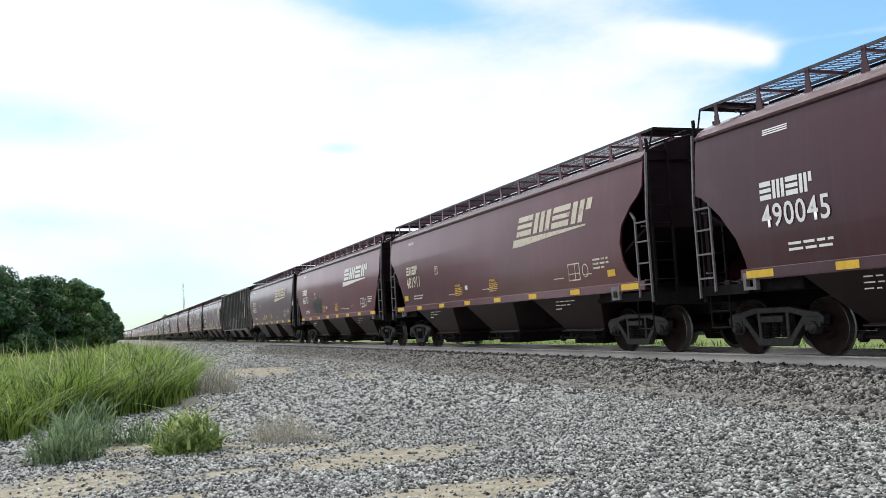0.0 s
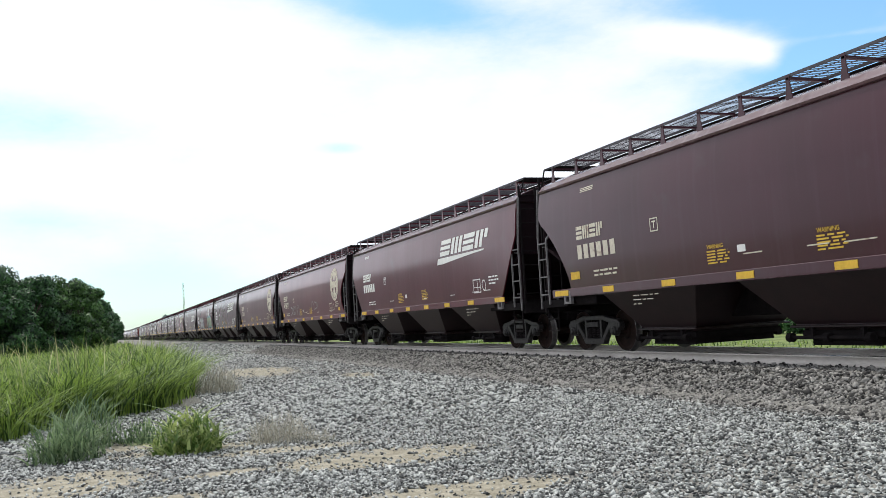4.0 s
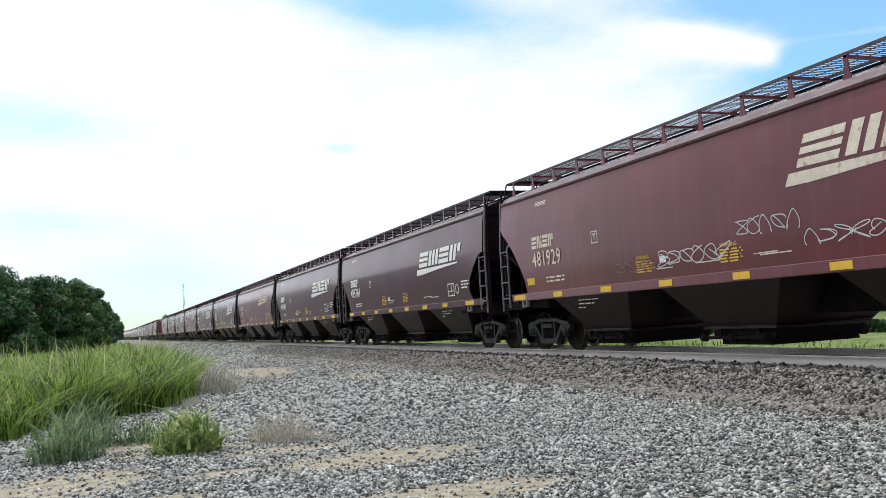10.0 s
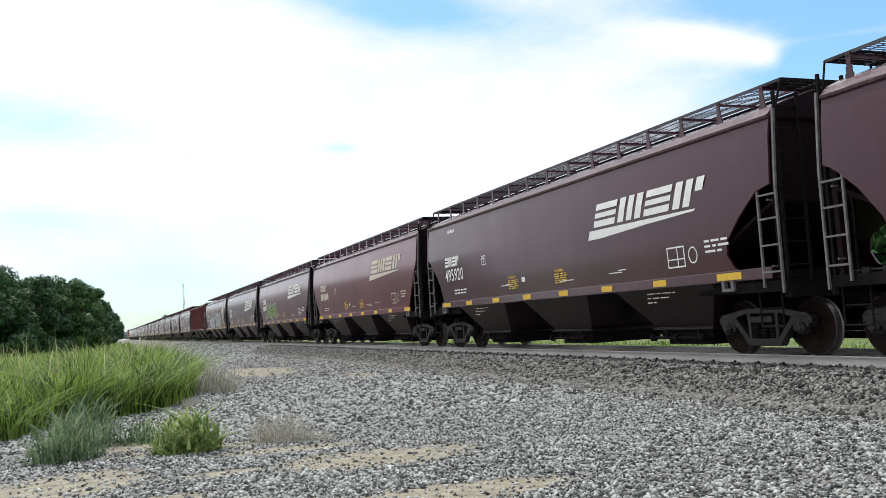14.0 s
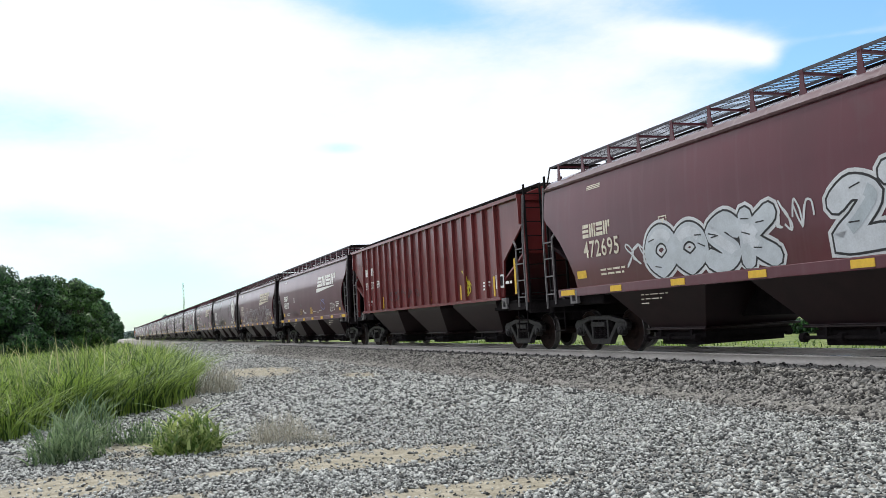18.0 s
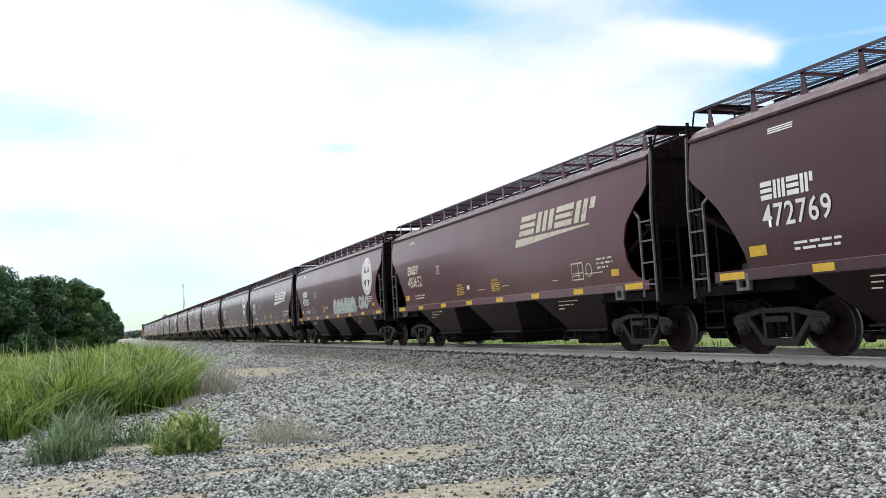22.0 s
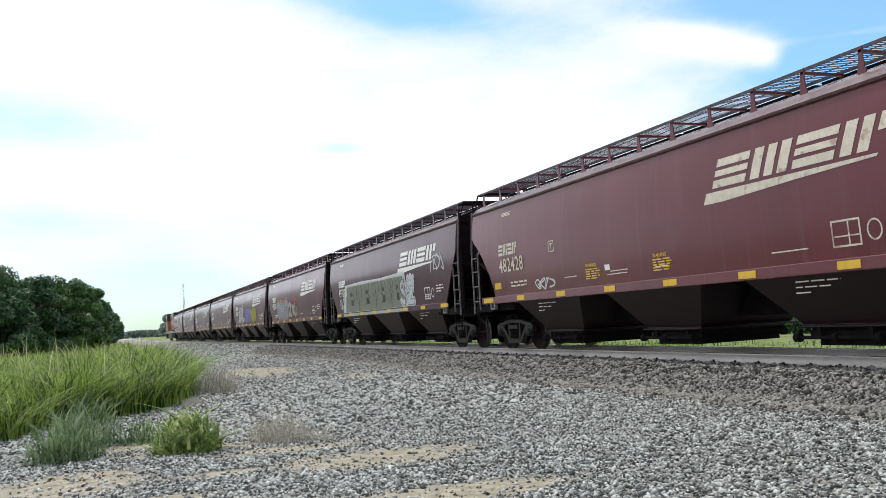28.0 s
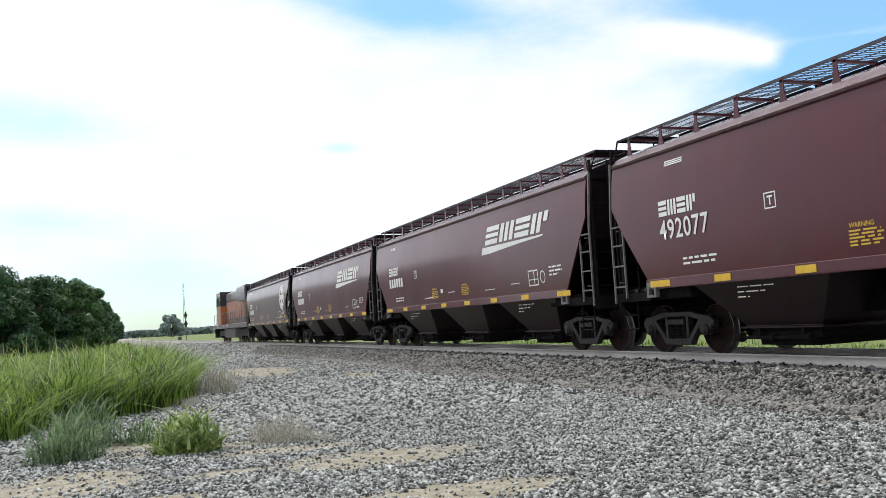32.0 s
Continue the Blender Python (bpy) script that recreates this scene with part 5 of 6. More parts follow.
# lettering and sprayed paint that set single cars apart
def dress_cars():
    pale, dark, grey = (0.62, 0.64, 0.66), (0.015, 0.016, 0.02), (0.30, 0.31, 0.32)
    cyan, green, purple, yellow, orange = (0.22, 0.55, 0.62), (0.23, 0.27, 0.21), (0.22, 0.18, 0.55), (0.42, 0.40, 0.05), (0.75, 0.26, 0.03)
    graffiti(CARS[2], -4.0, 1.58, 2.0, 0.75, 4, [(0.05, 0.06, 0.06)], dark, 1, (0.2, 0.22, 0.2))
    c = CARS[4]
    sign = [[(3.2, 3.32), (3.45, 3.3), (3.37, 3.95)], [(3.6, 3.32), (3.93, 3.35), (4.3, 3.12), (4.32, 3.9), (3.6, 3.95)], [(4.63, 2.94), (4.77, 3.28), (5.22, 3.32), (5.22, 3.89), (4.58, 3.91)],
            [(5.36, 2.97), (5.6, 2.98), (5.93, 3.06), (6.1, 3.24), (6.12, 3.51), (6.02, 3.77), (5.75, 3.91), (5.4, 3.91)], [(5.36, 1.92), (5.79, 2.05), (5.96, 2.34), (5.97, 2.65), (5.78, 2.84), (5.37, 2.9)],
            [(3.7, 2.5), (4.34, 2.5), (3.81, 2.96)], [(2.81, 1.9), (3.48, 1.9), (3.5, 2.46), (2.92, 2.46)], [(3.73, 1.89), (4.42, 1.89), (4.38, 2.42), (3.74, 2.43)], [(4.66, 1.91), (5.31, 1.96), (5.31, 2.42), (4.63, 2.43)]]
    mark(c, "company_sign", sign, CREAM, 1.545)
    for x, z, w, h in ((6.48, 1.04, 0.7, 1.16), (6.63, 1.2, 0.45, 0.36), (5.74, 1.2, 0.43, 0.36)):
        mark(c, "notice_frame", stroke([(x, z), (x + w, z), (x + w, z + h), (x, z + h), (x, z)], 0.03), CREAM, 1.545)
    arches(c, 3.5, 1.1, 0.8, 0.75, 1, (0.4, 0.41, 0.41), 56, 0.04, 1.546)
    scribble(c, 2.75, 1.15, 0.5, 0.22, 3, pale, 57, 0.03, 1.545)
    arches(c, 4.5, 1.1, 1.4, 0.5, 3, grey, 58, 0.03, 1.545)
    for z, n in ((3.56, (2, 3, 2, 2, 1)), (2.98, (2, 2, 2, 2))):
        for k, m in enumerate(n):
            w = 0.62 / m if m > 1 else 0.36
            for q in range(m):
                x = -5.62 + k * 0.917 + q * (w + 0.05)
                mark_me = split_tall([[(x, z), (x + w * 0.82, z), (x + w * 0.82, z + 0.37), (x, z + 0.37)]], 2)
                mark(c, "owner_mark", mark_me, WHITE, 1.545)
    graffiti(c, -2.85, 1.14, 4.3, 0.85, 6, [(0.09, 0.095, 0.095)], grey, 5, None, 1.545)
    arches(c, -2.85, 1.14, 4.3, 0.98, 6, (0.62, 0.63, 0.64), 50, 0.05, 1.545)
    arches(c, -2.75, 1.16, 4.1, 0.75, 8, (0.5, 0.52, 0.53), 59, 0.035, 1.5475)
    arches(c, -2.7, 1.2, 4.0, 0.6, 9, (0.45, 0.46, 0.47), 51, 0.035, 1.5495)
    scribble(c, 1.65, 1.6, 0.6, 0.5, 1, pale, 6, 0.04, 1.545)
    for k, ch in enumerate(("461", "997")):
        put("running_number", on_side(lettering("running_number", ch, 0.36, (-5.75 + k * 0.9, 1.98)), 0.008, 1.545), c, STEELBAR)
    mark(c, "notice_frame", stroke([(-3.85, 2.1), (-3.55, 2.1), (-3.55, 2.36), (-3.85, 2.36), (-3.85, 2.1)], 0.035) + stroke([(-3.76, 2.25), (-3.64, 2.25)], 0.03), WHITE, 1.545)
    for ob in c.children:
        if ob.name.split(".")[0] in ("company_sign", "notice_frame", "graffiti", "reflector", "data_panel", "white_label", "running_number"):
            ob.location.y += 0.18
    scribble(CARS[7], -4.4, 1.62, 2.3, 0.55, 4, grey, 7)
    scribble(CARS[7], 1.2, 1.75, 1.3, 0.5, 2, grey, 8)
    c = CARS[10]
    scribble(c, -5.2, 1.85, 0.9, 0.6, 4, pale, 18, 0.035)
    piece(c, -3.85, 1.56, 3.1, 1.08, ("hook", "curl", "ring", "loop", "curl"), (0.60, 0.62, 0.63), dark, 10, (0.16, 0.10, 0.13), 0.30, (0.48, 0.5, 0.52))
    scribble(c, -0.6, 1.6, 0.7, 0.9, 3, (0.24, 0.2, 0.42), 19, 0.05)
    piece(c, 0.2, 1.48, 3.05, 1.12, ("curl", "ring", "arch", "fork", "loop"), (0.27, 0.15, 0.15), dark, 11, None, 0.24, (0.34, 0.24, 0.24))
    mark(c, "graffiti", [[(3.05, 1.5), (6.95, 1.5), (7.0, 1.95), (6.75, 2.42), (6.3, 2.6), (6.05, 2.66), (5.98, 2.95), (5.78, 2.68), (5.35, 2.62), (5.2, 2.86), (5.05, 2.6), (4.5, 2.68), (4.2, 2.5), (3.75, 2.66), (3.35, 2.5), (3.2, 2.7), (3.1, 2.2)]], spray(cyan), None, 0.004)
    piece(c, 3.2, 1.5, 3.75, 1.08, ("arch", "stem", "arch", "curl", "ring"), (0.50, 0.60, 0.46), (0.08, 0.24, 0.32), 12, None, 0.36, (0.58, 0.66, 0.56))
    mark(c, "graffiti", [[(4.12, 1.5), (4.42, 1.5), (4.36, 2.06), (4.24, 2.12)]], spray((0.13, 0.03, 0.03)), None, 0.019)
    for k, col in enumerate((dark, (0.55, 0.6, 0.6), (0.3, 0.05, 0.06))):
        mark(c, "graffiti", [disc((4.72, 1.78), 0.17 - 0.05 * k, 16)], spray(col), None, 0.020 + 0.002 * k)
    tag_word(c, "FREE", 6.42, 2.96, 0.26, pale, -0.05)
    scribble(c, 6.8, 2.6, 0.72, 0.26, 4, pale, 13, 0.035)
    scribble(c, 7.2, 3.0, 0.3, 0.42, 1, pale, 61, 0.03)
    scribble(c, 7.35, 2.98, 0.7, 0.22, 4, pale, 62, 0.03)
    scribble(c, 7.5, 3.3, 0.6, 0.2, 4, pale, 63, 0.03)
    scribble(CARS[11], 3.4, 1.8, 0.9, 0.42, 2, (0.3, 0.19, 0.18), 14, 0.02)
    scribble(CARS[12], -2.7, 1.62, 1.4, 0.24, 4, (0.2, 0.1, 0.1), 69, 0.018)
    scribble(CARS[12], -1.2, 1.66, 2.1, 0.3, 6, pale, 15, 0.02)
    scribble(CARS[12], 1.1, 1.98, 1.4, 0.3, 5, pale, 16, 0.016)
    scribble(CARS[12], 2.6, 1.7, 1.5, 0.24, 5, pale, 70, 0.016)
    scribble(CARS[15], -5.3, 1.58, 1.2, 0.28, 3, grey, 17)
    piece(CARS[21], -4.0, 1.42, 3.5, 1.02, ("ring", "ring", "curl", "fork"), (0.55, 0.6, 0.64), dark, 21, (0.66, 0.68, 0.70), 0.34, (0.64, 0.68, 0.72))
    scribble(CARS[21], -4.75, 1.75, 0.7, 0.45, 3, pale, 41, 0.035)
    scribble(CARS[21], -0.6, 1.95, 0.9, 0.5, 4, pale, 42, 0.035)
    piece(CARS[21], 0.7, 1.5, 3.6, 1.2, ("hook", "stem", "peak", "curl"), (0.62, 0.66, 0.7), dark, 22, (0.66, 0.68, 0.70), 0.34, (0.46, 0.52, 0.56))
    scribble(CARS[21], 4.4, 2.0, 0.9, 0.4, 4, pale, 64, 0.03)
    scribble(CARS[22], 3.95, 1.6, 0.5, 0.7, 1, (0.6, 0.5, 0.02), 52, 0.05, 1.55)
    scribble(CARS[22], 4.2, 1.5, 0.4, 0.6, 1, (0.6, 0.5, 0.02), 53, 0.05, 1.55)
    scribble(CARS[22], -3.4, 1.72, 3.4, 0.3, 6, dark, 23, 0.03, 1.55)
    scribble(CARS[23], -1.9, 1.62, 0.5, 0.6, 1, (0.04, 0.02, 0.03), 71, 0.05)
    scribble(CARS[23], -4.2, 1.56, 1.7, 0.3, 5, (0.04, 0.02, 0.03), 24)
    scribble(CARS[23], 3.1, 1.75, 0.9, 0.5, 1, (0.15, 0.2, 0.5), 43)
    piece(CARS[24], -2.8, 1.54, 8.0, 0.9, ("ring", "stem", "loop", "hook", "fork", "peak", "ring", "arch", "stem", "curl"), (0.085, 0.03, 0.033), pale, 25, None, 0.10)
    scribble(CARS[24], 5.2, 1.85, 1.5, 0.42, 4, pale, 44, 0.035)
    mark(CARS[24], "graffiti", stroke(bend(((-5.3, 1.62), (-5.0, 1.9), (-4.77, 2.26), (-4.45, 2.3), (-4.15, 2.05), (-3.95, 1.8), (-3.75, 2.24), (-3.4, 2.36), (-3.09, 2.2), (-3.2, 1.8), (-3.5, 1.5), (-4.3, 1.48))), 0.045) + stroke(bend(((-4.75, 2.2), (-4.3, 1.85), (-3.6, 1.56), (-2.95, 1.5))), 0.035), spray(pale), None, 0.009)
    scribble(CARS[24], -5.5, 1.56, 0.5, 0.3, 2, (0.3, 0.28, 0.4), 45, 0.025)
    mark(CARS[20], "graffiti", stroke(bend(((-3.71, 2.27), (-3.4, 2.42), (-2.94, 2.42), (-2.45, 2.15), (-2.18, 1.82), (-2.05, 1.47))), 0.022) + stroke(((-3.7, 2.2), (-3.45, 1.75)), 0.018), spray((0.4, 0.38, 0.38)), None, 0.008)
    graffiti(CARS[25], -3.7, 1.58, 3.9, 0.5, 6, [(0.045, 0.02, 0.02)], (0.3, 0.32, 0.28), 26)
    piece(CARS[27], 0.35, 1.4, 3.9, 0.62, ("arch", "curl", "peak", "loop", "curl", "arch"), (0.56, 0.64, 0.60), (0.12, 0.25, 0.28), 28, (0.64, 0.68, 0.70), 0.2, (0.66, 0.68, 0.5))
    piece(CARS[27], 4.8, 1.56, 1.4, 0.5, ("ring", "peak", "ring"), pale, pale, 29, None, 0.07)
    graffiti(CARS[30], -3.6, 1.56, 4.4, 0.7, 6, [(0.4, 0.4, 0.4), (0.45, 0.3, 0.2)], dark, 31, pale)
    graffiti(CARS[30], 2.4, 1.6, 2.6, 0.5, 5, [(0.3, 0.3, 0.3)], dark, 30, pale)
    graffiti(CARS[19], -5.2, 1.55, 3.6, 1.0, 4, [(0.25, 0.36, 0.12), (0.3, 0.4, 0.2)], dark, 55, pale)
    scribble(CARS[27], -5.2, 1.58, 1.6, 0.34, 4, (0.45, 0.42, 0.42), 72, 0.02)
    scribble(CARS[31], -3.8, 1.62, 1.8, 0.35, 4, (0.05, 0.025, 0.03), 46, 0.025)
    scribble(CARS[32], -4.4, 1.5, 1.0, 0.26, 4, pale, 47, 0.035)
    c = CARS[33]
    mark(c, "graffiti", split_tall([[(-5.9, 1.445), (3.4, 1.445), (3.1, 2.62), (-5.2, 2.62)]], 8), spray((0.60, 0.63, 0.62)), None, 0.004)
    mark(c, "graffiti", split_tall([[(-5.75, 1.29), (3.3, 1.29), (3.3, 1.40), (-5.75, 1.40)]], 2), spray((0.40, 0.43, 0.40)), 1.618, 0.004)
    mark(c, "graffiti", split_tall([[(-5.4, 1.46), (3.05, 1.46), (2.85, 2.54), (-4.95, 2.54)]], 8), spray((0.215, 0.235, 0.185)), None, 0.0065)
    for k, (x, w) in enumerate(((-5.3, 2.2), (-3.0, 2.4), (-0.5, 1.9), (1.4, 1.6))):
        g = np.random.default_rng(300 + k)
        cuts, edge = [], []
        for q in range(4):
            a = x + w * (0.12 + 0.24 * q)
            pts = bend(((a, 2.5), (a + 0.12, 2.36), (a + 0.02 + g.uniform(-0.1, 0.15), 2.1), (a + 0.2, 1.92), (a + g.uniform(-0.1, 0.2), 1.62)))
            edge += stroke(pts[: int(g.integers(9, 21))], g.uniform(0.03, 0.07))
        cuts += [[(x + w * 0.42, 1.72), (x + w * 0.62, 1.70), (x + w * 0.60, 1.98), (x + w * 0.44, 1.96)], [(x + w * 0.40, 2.12), (x + w * 0.58, 2.12), (x + w * 0.56, 2.26), (x + w * 0.42, 2.26)]]
        edge += stroke([(x + w - 0.02, 2.53), (x + w + 0.06, 2.0), (x + w, 1.47)], 0.06)
        mark(c, "graffiti", cuts, spray((0.03, 0.04, 0.035)), None, 0.0095)
        mark(c, "graffiti", edge, spray((0.03, 0.04, 0.035)), None, 0.012)
    mark(c, "graffiti", stroke([(-5.45, 1.45), (-5.2, 2.6), (-2.6, 2.64), (0.2, 2.6), (3.0, 2.66)], 0.06), spray((0.72, 0.74, 0.76)), None, 0.014)
    piece(c, 2.5, 1.5, 1.5, 0.9, ("curl", "hook"), (0.62, 0.65, 0.70), (0.2, 0.22, 0.25), 48, (0.66, 0.68, 0.70), 0.16)
    scribble(c, -6.3, 1.6, 0.9, 0.5, 3, pale, 65, 0.05)
    piece(c, 3.35, 2.2, 0.75, 0.32, ("ring", "arch", "curl"), pale, pale, 34, None, 0.05)
    scribble(c, 5.8, 2.45, 1.2, 0.6, 4, pale, 66, 0.035)
    c = CARS[34]
    piece(c, -4.75, 1.44, 3.3, 1.14, ("ring", "loop", "fork", "ring"), (0.30, 0.32, 0.36), dark, 35, orange, 0.42, (0.40, 0.43, 0.47))
    scribble(c, -4.9, 1.5, 3.6, 1.15, 7, (0.75, 0.42, 0.04), 67, 0.02)
    piece(c, -1.3, 1.52, 2.1, 0.92, ("hook", "fork"), (0.42, 0.43, 0.47), dark, 36, (0.55, 0.08, 0.04), 0.25, (0.5, 0.5, 0.32), True)
    mark(c, "graffiti", [[(0.86, 1.92), (1.0, 1.9), (1.02, 2.1), (0.9, 2.14)], [(1.06, 1.9), (1.16, 1.88), (1.18, 2.06), (1.08, 2.1)]], spray((0.42, 0.43, 0.47)), None, 0.01)
    for a in np.linspace(0, 3.14, 5)[:-1]:
        mark(c, "graffiti", stroke([(0.6 - 0.16 * math.cos(a), 2.62 - 0.16 * math.sin(a)), (0.6 + 0.16 * math.cos(a), 2.62 + 0.16 * math.sin(a))], 0.04), spray((0.75, 0.14, 0.05)), None, 0.009)
    scribble(c, 0.45, 2.26, 0.75, 0.3, 3, (0.75, 0.14, 0.05), 49, 0.05)
    c = CARS[35]
    piece(c, -4.75, 1.62, 2.5, 0.98, ("hook", "peak", "fork"), (0.62, 0.64, 0.66), dark, 37, (0.66, 0.68, 0.70), 0.2)
    scribble(c, -4.3, 2.5, 1.0, 0.3, 4, pale, 54, 0.035)
    scribble(c, -3.2, 2.6, 1.0, 0.34, 4, pale, 68, 0.035)
    piece(c, -1.15, 1.46, 2.3, 1.2, ("loop", "ring"), purple, dark, 38, (0.15, 0.12, 0.08), 0.52, (0.30, 0.27, 0.64))
    piece(c, 1.2, 1.48, 2.6, 1.05, ("arch", "curl", "loop"), yellow, (0.06, 0.08, 0.02), 39, (0.2, 0.22, 0.05), 0.36, (0.5, 0.5, 0.1))
    for k, ch in enumerate(("31", "37", "89")):
        put("running_number", on_side(lettering("running_number", ch, 0.36, (-6.5 + k * 0.79, 2.28)), 0.008, 1.545), CARS[22], WHITE)
    mark(CARS[22], "owner_mark", [[(x, 2.8), (x + 0.16, 2.8), (x + 0.16, 3.1), (x, 3.1)] for x in (-6.45, -6.22, -5.65, -5.42)], WHITE, 1.545)


dress_cars()


# ---- locomotive at the end of the train ----
def build_locomotive():
    lo = tagged(new("locomotive"), "orange and black diesel locomotive coupled behind the last hopper car", "locomotive", "cars of the train")
    orange, black = PAINTS["orange"], PAINTS["black"]
    put("frame", Shape().box(-1.5, -11.0, 1.25, 1.5, 11.0, 1.6).mesh("frame", 0.03), lo, black)
    put("long_hood", Shape().box(-0.95, -10.4, 1.6, 0.95, 5.2, 3.7).mesh("long_hood", 0.08), lo, orange)
    put("hood_top", Shape().box(-0.97, -10.35, 3.68, 0.97, 5.2, 4.5).mesh("hood_top", 0.1), lo, black)
    put("radiator", Shape().box(-1.5, -10.6, 3.3, 1.5, -5.8, 4.55).mesh("radiator", 0.12), lo, black)
    put("exhaust", Shape().box(-0.4, -1.0, 4.5, 0.4, 0.2, 4.72).mesh("exhaust", 0.03), lo, black)
    cab = put("cab", Shape().prism([(5.2, 1.6), (8.4, 1.6), (8.4, 3.4), (8.1, 4.6), (5.2, 4.6)], -1.5, 1.5).mesh("cab", 0.06), lo, orange)
    put("cab_band", Shape().prism([(5.17, 3.35), (8.42, 3.35), (8.15, 4.46), (5.17, 4.46)], -1.51, 1.51).mesh("cab_band", 0.03), cab, black)
    put("cab_roof", Shape().prism([(5.15, 4.45), (8.2, 4.45), (8.05, 4.72), (5.15, 4.72)], -1.52, 1.52).mesh("cab_roof", 0.08), cab, black)
    for sx in (-1, 1):
        for y in (5.7, 6.9):
            x0, x1 = sorted((sx * 1.50, sx * 1.525))
            put("cab_window", Shape().box(x0, y, 3.5, x1, y + 0.95, 4.25).mesh("cab_window"), cab, GLASS)
        sh = Shape()
        for y in np.arange(-10.8, 10.9, 1.35):
            sh.bar((sx * 1.45, y, 1.6), (sx * 1.45, y, 2.65), 0.02)
        sh.bar((sx * 1.45, -10.8, 2.65), (sx * 1.45, 4.9, 2.65), 0.02)
        put("handrail", sh.mesh("handrail"), lo, STEELBAR)
        x0, x1 = sorted((sx * 0.94, sx * 0.965))
        put("hood_stripe", Shape().box(x0, -10.2, 1.75, x1, 4.9, 2.1).mesh("hood_stripe"), lo, black)
        for k in range(6):
            y = -4.8 + k * 1.5
            put("hood_door", Shape().box(x0, y, 2.2, x1 + (0.01 if sx > 0 else 0), y + 1.35, 3.3).mesh("hood_door", 0.01), lo, orange)
    put("nose", Shape().prism([(8.4, 1.6), (10.4, 1.6), (10.4, 2.9), (10.1, 3.3), (8.4, 3.4)], -0.9, 0.9).mesh("nose", 0.1), lo, orange)
    put("fuel_tank", Shape().prism([(-3.6, 1.25), (-3.4, 0.4), (3.4, 0.4), (3.6, 1.25)], -1.4, 1.4).mesh("fuel_tank", 0.1), lo, STEELBAR)
    for d in (-1, 1):
        tr = put("truck", Shape().box(-1.15, -2.5, 0.55, 1.15, 2.5, 1.1).mesh("truck_frame", 0.06), lo, TRUCK, pose(0, d * 6.9, 0))
        for y in (-2.0, 0, 2.0):
            put("axle", cached("axle", axle_mesh), tr, WHEEL, pose(0, y, 0))
            for sx in (-1, 1):
                put("wheel", cached(("wheel", sx), wheel_mesh, sx), tr, None, pose(0, y, 0))
        put("pilot", Shape().box(-1.4, d * 11.0 - 0.1, 0.4, 1.4, d * 11.0 + 0.1, 1.4).mesh("pilot", 0.03), lo, black)
        put("coupler", Shape().box(-0.12, d * 11.3 - 0.35, 0.76, 0.12, d * 11.3 + 0.35, 1.0).mesh("loco_coupler", 0.02), lo, GRIME)
    return lo


LOCO = build_locomotive()


# ---- plants ----
def blades(name, roots, height, width, material, seed, lean=0.35, segs=3):
    """Grass blades: tapered, bent strips."""
    g = np.random.default_rng(seed)
    n = len(roots)
    h = height * g.uniform(0.55, 1.15, n) * (0.9 + 0.5 * np.array([noise.noise((p * 0.8, q * 0.8, 5)) for p, q in roots[:, :2]]))
    a = g.uniform(0, 6.283, n)
    b = a + g.normal(0, 0.6, n)
    bend = lean * g.uniform(0.2, 1.6, n) * h
    w = width * g.uniform(0.6, 1.3, n)
    v = np.zeros((n, 2 * segs + 1, 3))
    for k in range(segs + 1):
        t = k / segs
        cx = roots[:, 0] + np.cos(b) * bend * t ** 2
        cy = roots[:, 1] + np.sin(b) * bend * t ** 2
        cz = roots[:, 2] + h * (t - 0.25 * np.clip(bend / h, 0, 1) * t ** 3)
        ww = w * (1 - t) ** 0.7 * 0.5
        if k < segs:
            v[:, 2 * k] = np.stack([cx + np.sin(a) * ww, cy - np.cos(a) * ww, cz], 1)
            v[:, 2 * k + 1] = np.stack([cx - np.sin(a) * ww, cy + np.cos(a) * ww, cz], 1)
        else:
            v[:, 2 * k] = np.stack([cx, cy, cz], 1)
    tri = []
    for k in range(segs - 1):
        tri += [(2 * k, 2 * k + 1, 2 * k + 3), (2 * k, 2 * k + 3, 2 * k + 2)]
    tri.append((2 * segs - 2, 2 * segs - 1, 2 * segs))
    f = (np.array(tri)[None] + (np.arange(n) * (2 * segs + 1))[:, None, None]).reshape(-1, 3)
    return put(name, lattice_mesh(name, v.reshape(-1, 3), f), None, material)


def edge_x(y):
    """The right-hand edge of the tall grass at y metres along."""
    return np.interp(y, [16, 18, 20, 22, 25, 30, 40, 80, 200, 400], [-1.9, -1.2, 0.4, 1.4, 2.0, 2.1, 2.3, 3.0, 3.0, 0])


def grass_roots():
    g = np.random.default_rng(21)
    out = []
    for y0, y1, back, n in ((16.5, 22, 5, 9500), (22, 30, 8, 12000), (30, 48, 14, 11000), (48, 90, 22, 7000), (90, 200, 40, 6000)):
        y = g.uniform(y0, y1, n)
        x = edge_x(y) - back * g.uniform(0, 1, n) ** 1.4 + g.normal(0, 0.15, n)
        clump = np.array([noise.noise((p * 0.9, q * 0.5, 2)) for p, q in zip(x, y)])
        keep = clump + g.normal(0, 0.25, n) > -0.25
        x, y = x[keep], y[keep]
        out.append(np.stack([x, y, ground_z(x, y) - 0.02], 1))
    return out


for k, r in enumerate(grass_roots()):
    tagged(blades("grass", r, (1.35, 1.5, 1.45, 1.25, 1.1)[k], (0.032, 0.036, 0.046, 0.07, 0.11)[k], GRASS, 40 + k, 1.05, 5), "tall green grass growing beside the gravel", "grass", kind="stuff")


